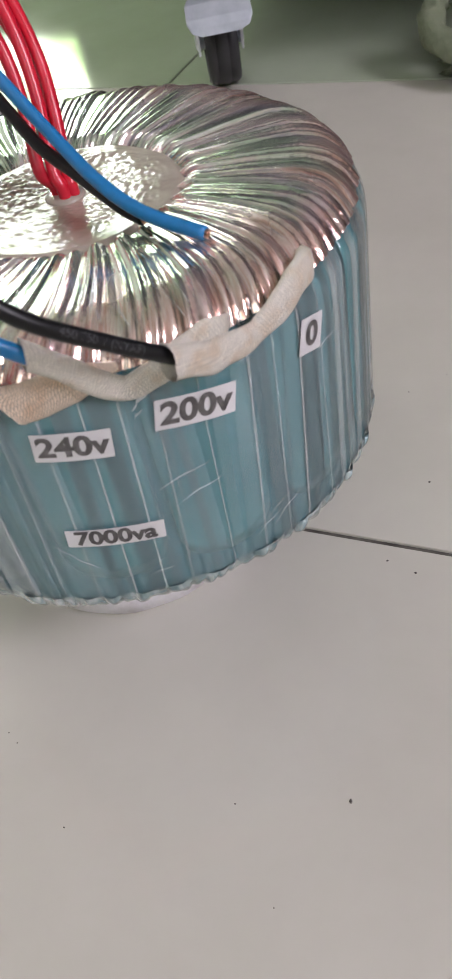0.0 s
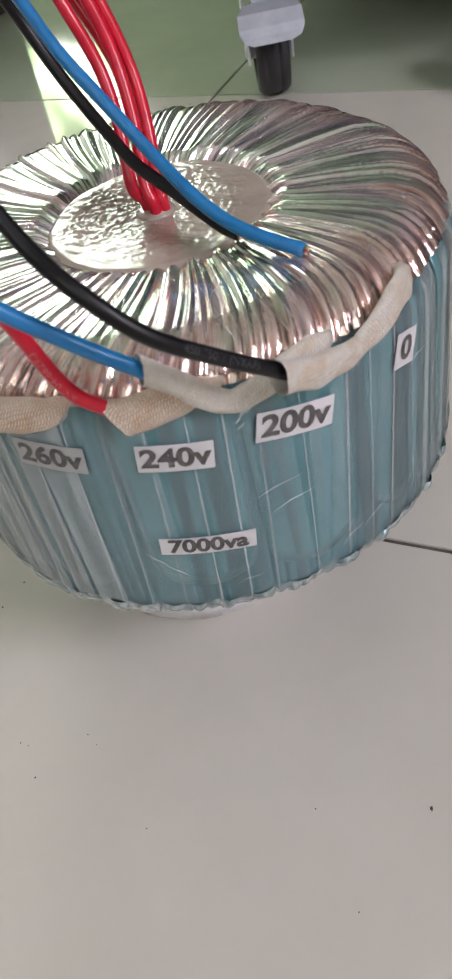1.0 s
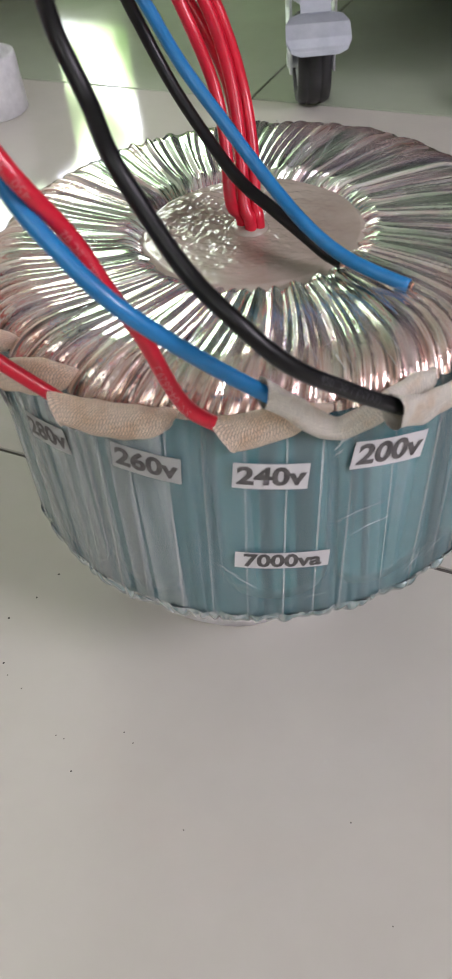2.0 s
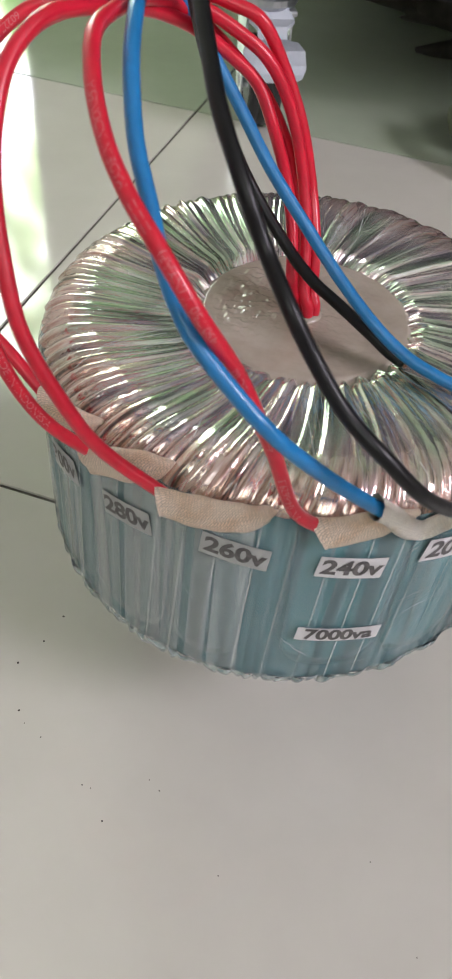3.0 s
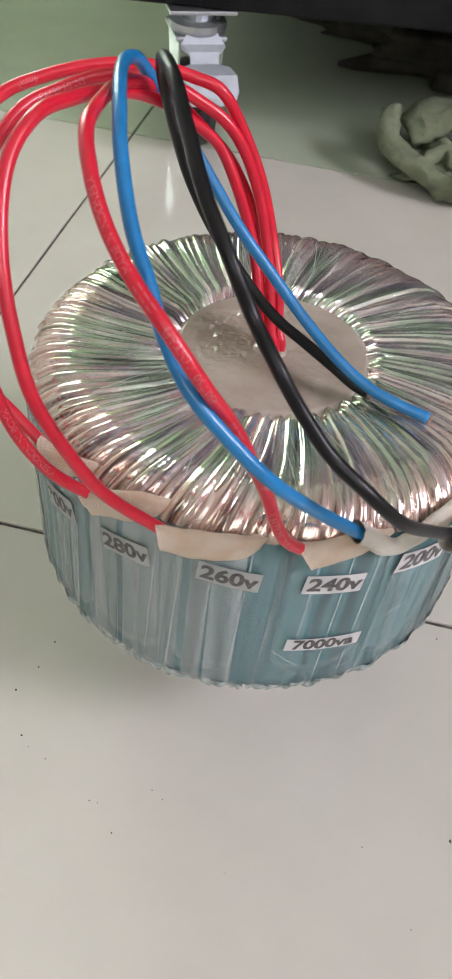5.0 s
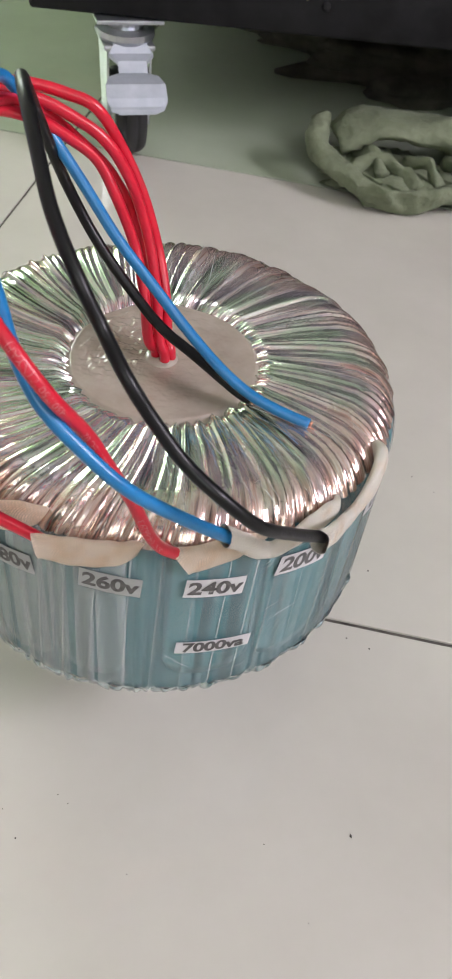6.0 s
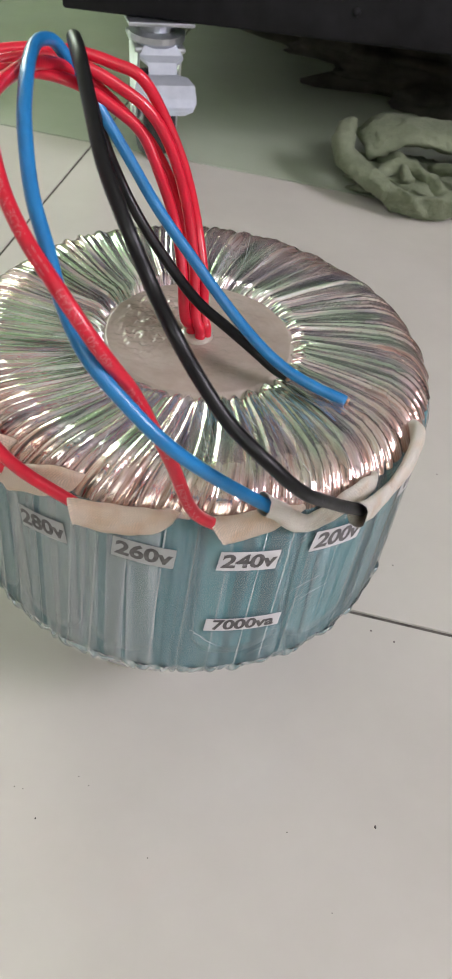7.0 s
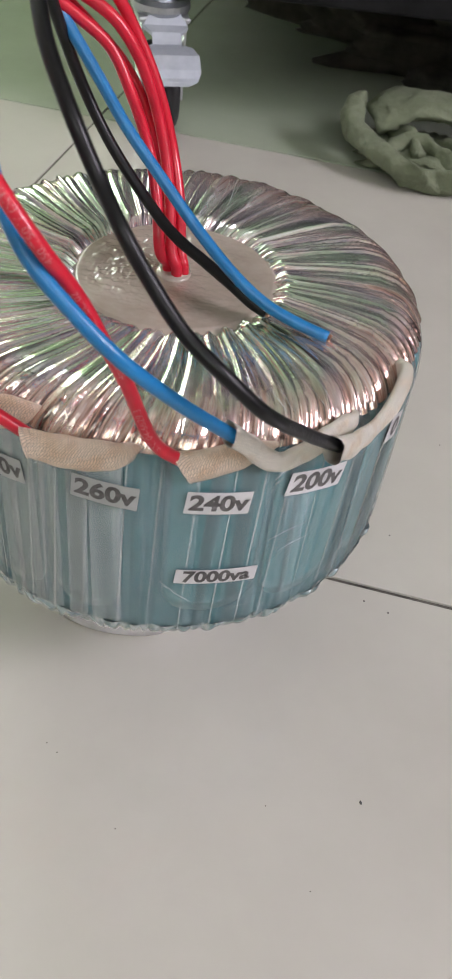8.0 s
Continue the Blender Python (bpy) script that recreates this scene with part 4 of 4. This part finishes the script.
def folded_rag(label, place, rz):
    """A rag dropped in a loose ring: a rolled hem round a sunken crumpled middle, with a broad fold laid over the back."""
    bm = bmesh.new()
    bmesh.ops.create_icosphere(bm, subdivisions=5, radius=1)
    for v in bm.verts:
        d = v.co.normalized()
        q = Vector((d.x * 2.6, d.y * 2.6, d.z))
        r = 0.8 + 0.7 * abs(noise.noise(q + Vector((3, 1, 2)))) + 0.35 * abs(noise.noise(q * 2.3))
        v.co = Vector((d.x * r * 0.06, d.y * r * 0.05, max(-0.4, d.z * r) * 0.013 + 0.008))
    hem = []
    for k in range(17):
        a = math.radians(165 + 200 * k / 16)
        hem.append((0.078 * math.cos(a), 0.066 * math.sin(a) + 0.006, 0.016 + 0.024 * max(0, -math.cos(a)) ** 3 + 0.004 * math.sin(5 * a)))
    tube(bm, spline(hem, 6), lambda u: (0.009 + 0.003 * math.sin(u * 9), 0.013 + 0.004 * math.sin(u * 13 + 1)), 16)
    for ridge_line in ([(-0.045, -0.03, 0.018), (-0.02, -0.012, 0.030), (0.005, -0.02, 0.026), (0.02, -0.035, 0.016)],
                       [(-0.04, 0.012, 0.022), (-0.022, -0.002, 0.031), (-0.012, -0.028, 0.022)],
                       [(0.012, 0.005, 0.024), (0.03, -0.012, 0.032), (0.042, -0.036, 0.022)],
                       [(0.05, 0.008, 0.026), (0.062, -0.012, 0.034), (0.066, -0.036, 0.026)]):
        tube(bm, spline(ridge_line, 5), lambda u: (0.0055 + 0.002 * math.sin(u * 7), 0.007), 10)
    flap = [(-0.058, 0.016, 0.034), (-0.035, 0.022, 0.047), (0.0, 0.026, 0.050), (0.04, 0.028, 0.047), (0.08, 0.032, 0.044), (0.13, 0.045, 0.042), (0.18, 0.06, 0.045)]
    tube(bm, spline(flap, 6), lambda u: (0.026 + 0.006 * u + 0.003 * math.sin(u * 11), 0.011 + 0.006 * u + 0.002 * math.sin(u * 17)), 20)
    for v in bm.verts:
        v.co += Vector((noise.noise(v.co * 45), noise.noise(v.co * 45 + Vector((4, 0, 0))), 0.7 * noise.noise(v.co * 38 + Vector((0, 4, 0))))) * 0.005
        v.co += v.co.normalized() * (0.003 - 0.008 * abs(noise.noise(v.co * 70 + Vector((9, 0, 2)))))
    low = min(v.co.z for v in bm.verts)
    for v in bm.verts:
        v.co.z = (v.co.z - low) * 0.9
    ob = part("rag", bm, RAG)
    ob.matrix_basis = pose(*place, 0, 0, rz)
    return tagged(ob, label, "cloth")


folded_rag("olive green cotton rag dropped in loose folds on the tiles", (0.105, 0.535, 0), 4)
cloth("rag", "olive green rag bundled behind another rag", RAG, (0.27, 0.66, 0), (0.085, 0.06, 0.040), 1.3, 5.7, -12)
# dark clutter lies here; both heaps are enlarged to deepen the shade behind
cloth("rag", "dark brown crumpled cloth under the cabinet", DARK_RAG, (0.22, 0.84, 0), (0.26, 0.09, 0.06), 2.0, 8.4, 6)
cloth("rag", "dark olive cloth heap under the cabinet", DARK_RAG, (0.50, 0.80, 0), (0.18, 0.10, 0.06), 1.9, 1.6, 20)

# white pipe cap and blue canister to the left
bm = bmesh.new()
lathe(bm, [(0.034, 0.0), (0.0365, 0.002), (0.035, 0.05), (0.0345, 0.053), (0.031, 0.053), (0.0305, 0.02), (0.002, 0.018)], 48, None)
ob = tagged(part("pipe_cap", bm, WHITE_PLASTIC), "short white plastic pipe cap standing open side up", "pipe cap")
ob.matrix_basis = pose(-0.462, 0.42, 0)
can = thing("canister", "navy blue canister with a brown lower rim", "canister", (-0.765, 0.81, 0))
bm = bmesh.new()
lathe(bm, [(0.09, 0.012), (0.094, 0.015), (0.094, 0.25), (0.085, 0.26), (0.02, 0.26)], 48)
part("body", bm, NAVY, can)
bm = bmesh.new()
lathe(bm, [(0.09, 0.0), (0.096, 0.002), (0.097, 0.014), (0.09, 0.016)], 48)
part("base_rim", bm, plastic("brown_plastic", (0.12, 0.085, 0.055), 0.5), can)

# specks of dirt on the tiles
DIRT = [(-0.81, -0.643, 0.011), (-0.835, -0.799, 0.01), (-0.891, -0.944, 0.011), (-0.775, -1.153, 0.009), (-0.725, -1.198, 0.006), (-0.63, -1.232, 0.007), (-0.376, -1.361, 0.006), (-0.338, -1.362, 0.005), (-0.238, -1.469, 0.01), (0.269, -1.509, 0.006), (0.823, -1.256, 0.006), (1.091, -0.088, 0.01), (1.217, -0.124, 0.01), (1.201, -1.134, 0.011), (0.954, 1.014, 0.008), (1.113, 1.183, 0.007), (1.174, 0.404, 0.01), (1.2, -1.128, 0.007), (-0.068, -1.275, 0.006), (1.203, -1.139, 0.006), (-0.124, -1.247, 0.006), (1.056, -1.533, 0.005), (1.404, 1.258, 0.009), (1.549, 1.155, 0.006)]
for x, y, r in DIRT:
    bm = bmesh.new()
    bmesh.ops.create_icosphere(bm, subdivisions=1, radius=r * U * 0.55)
    for v in bm.verts:
        v.co *= random.uniform(0.7, 1.3)
        v.co.z = max(0, v.co.z * 0.4)
    ob = tagged(part("dirt_speck", bm, SPECK), "tiny dark dirt speck on the tiles", "dirt", "dirt on the floor")
    ob.matrix_basis = pose(x * U, y * U, 0.0001, 0, 0, random.uniform(0, 360))

film_ribbons()
crease_glints()
film_wrap()
film_strips()
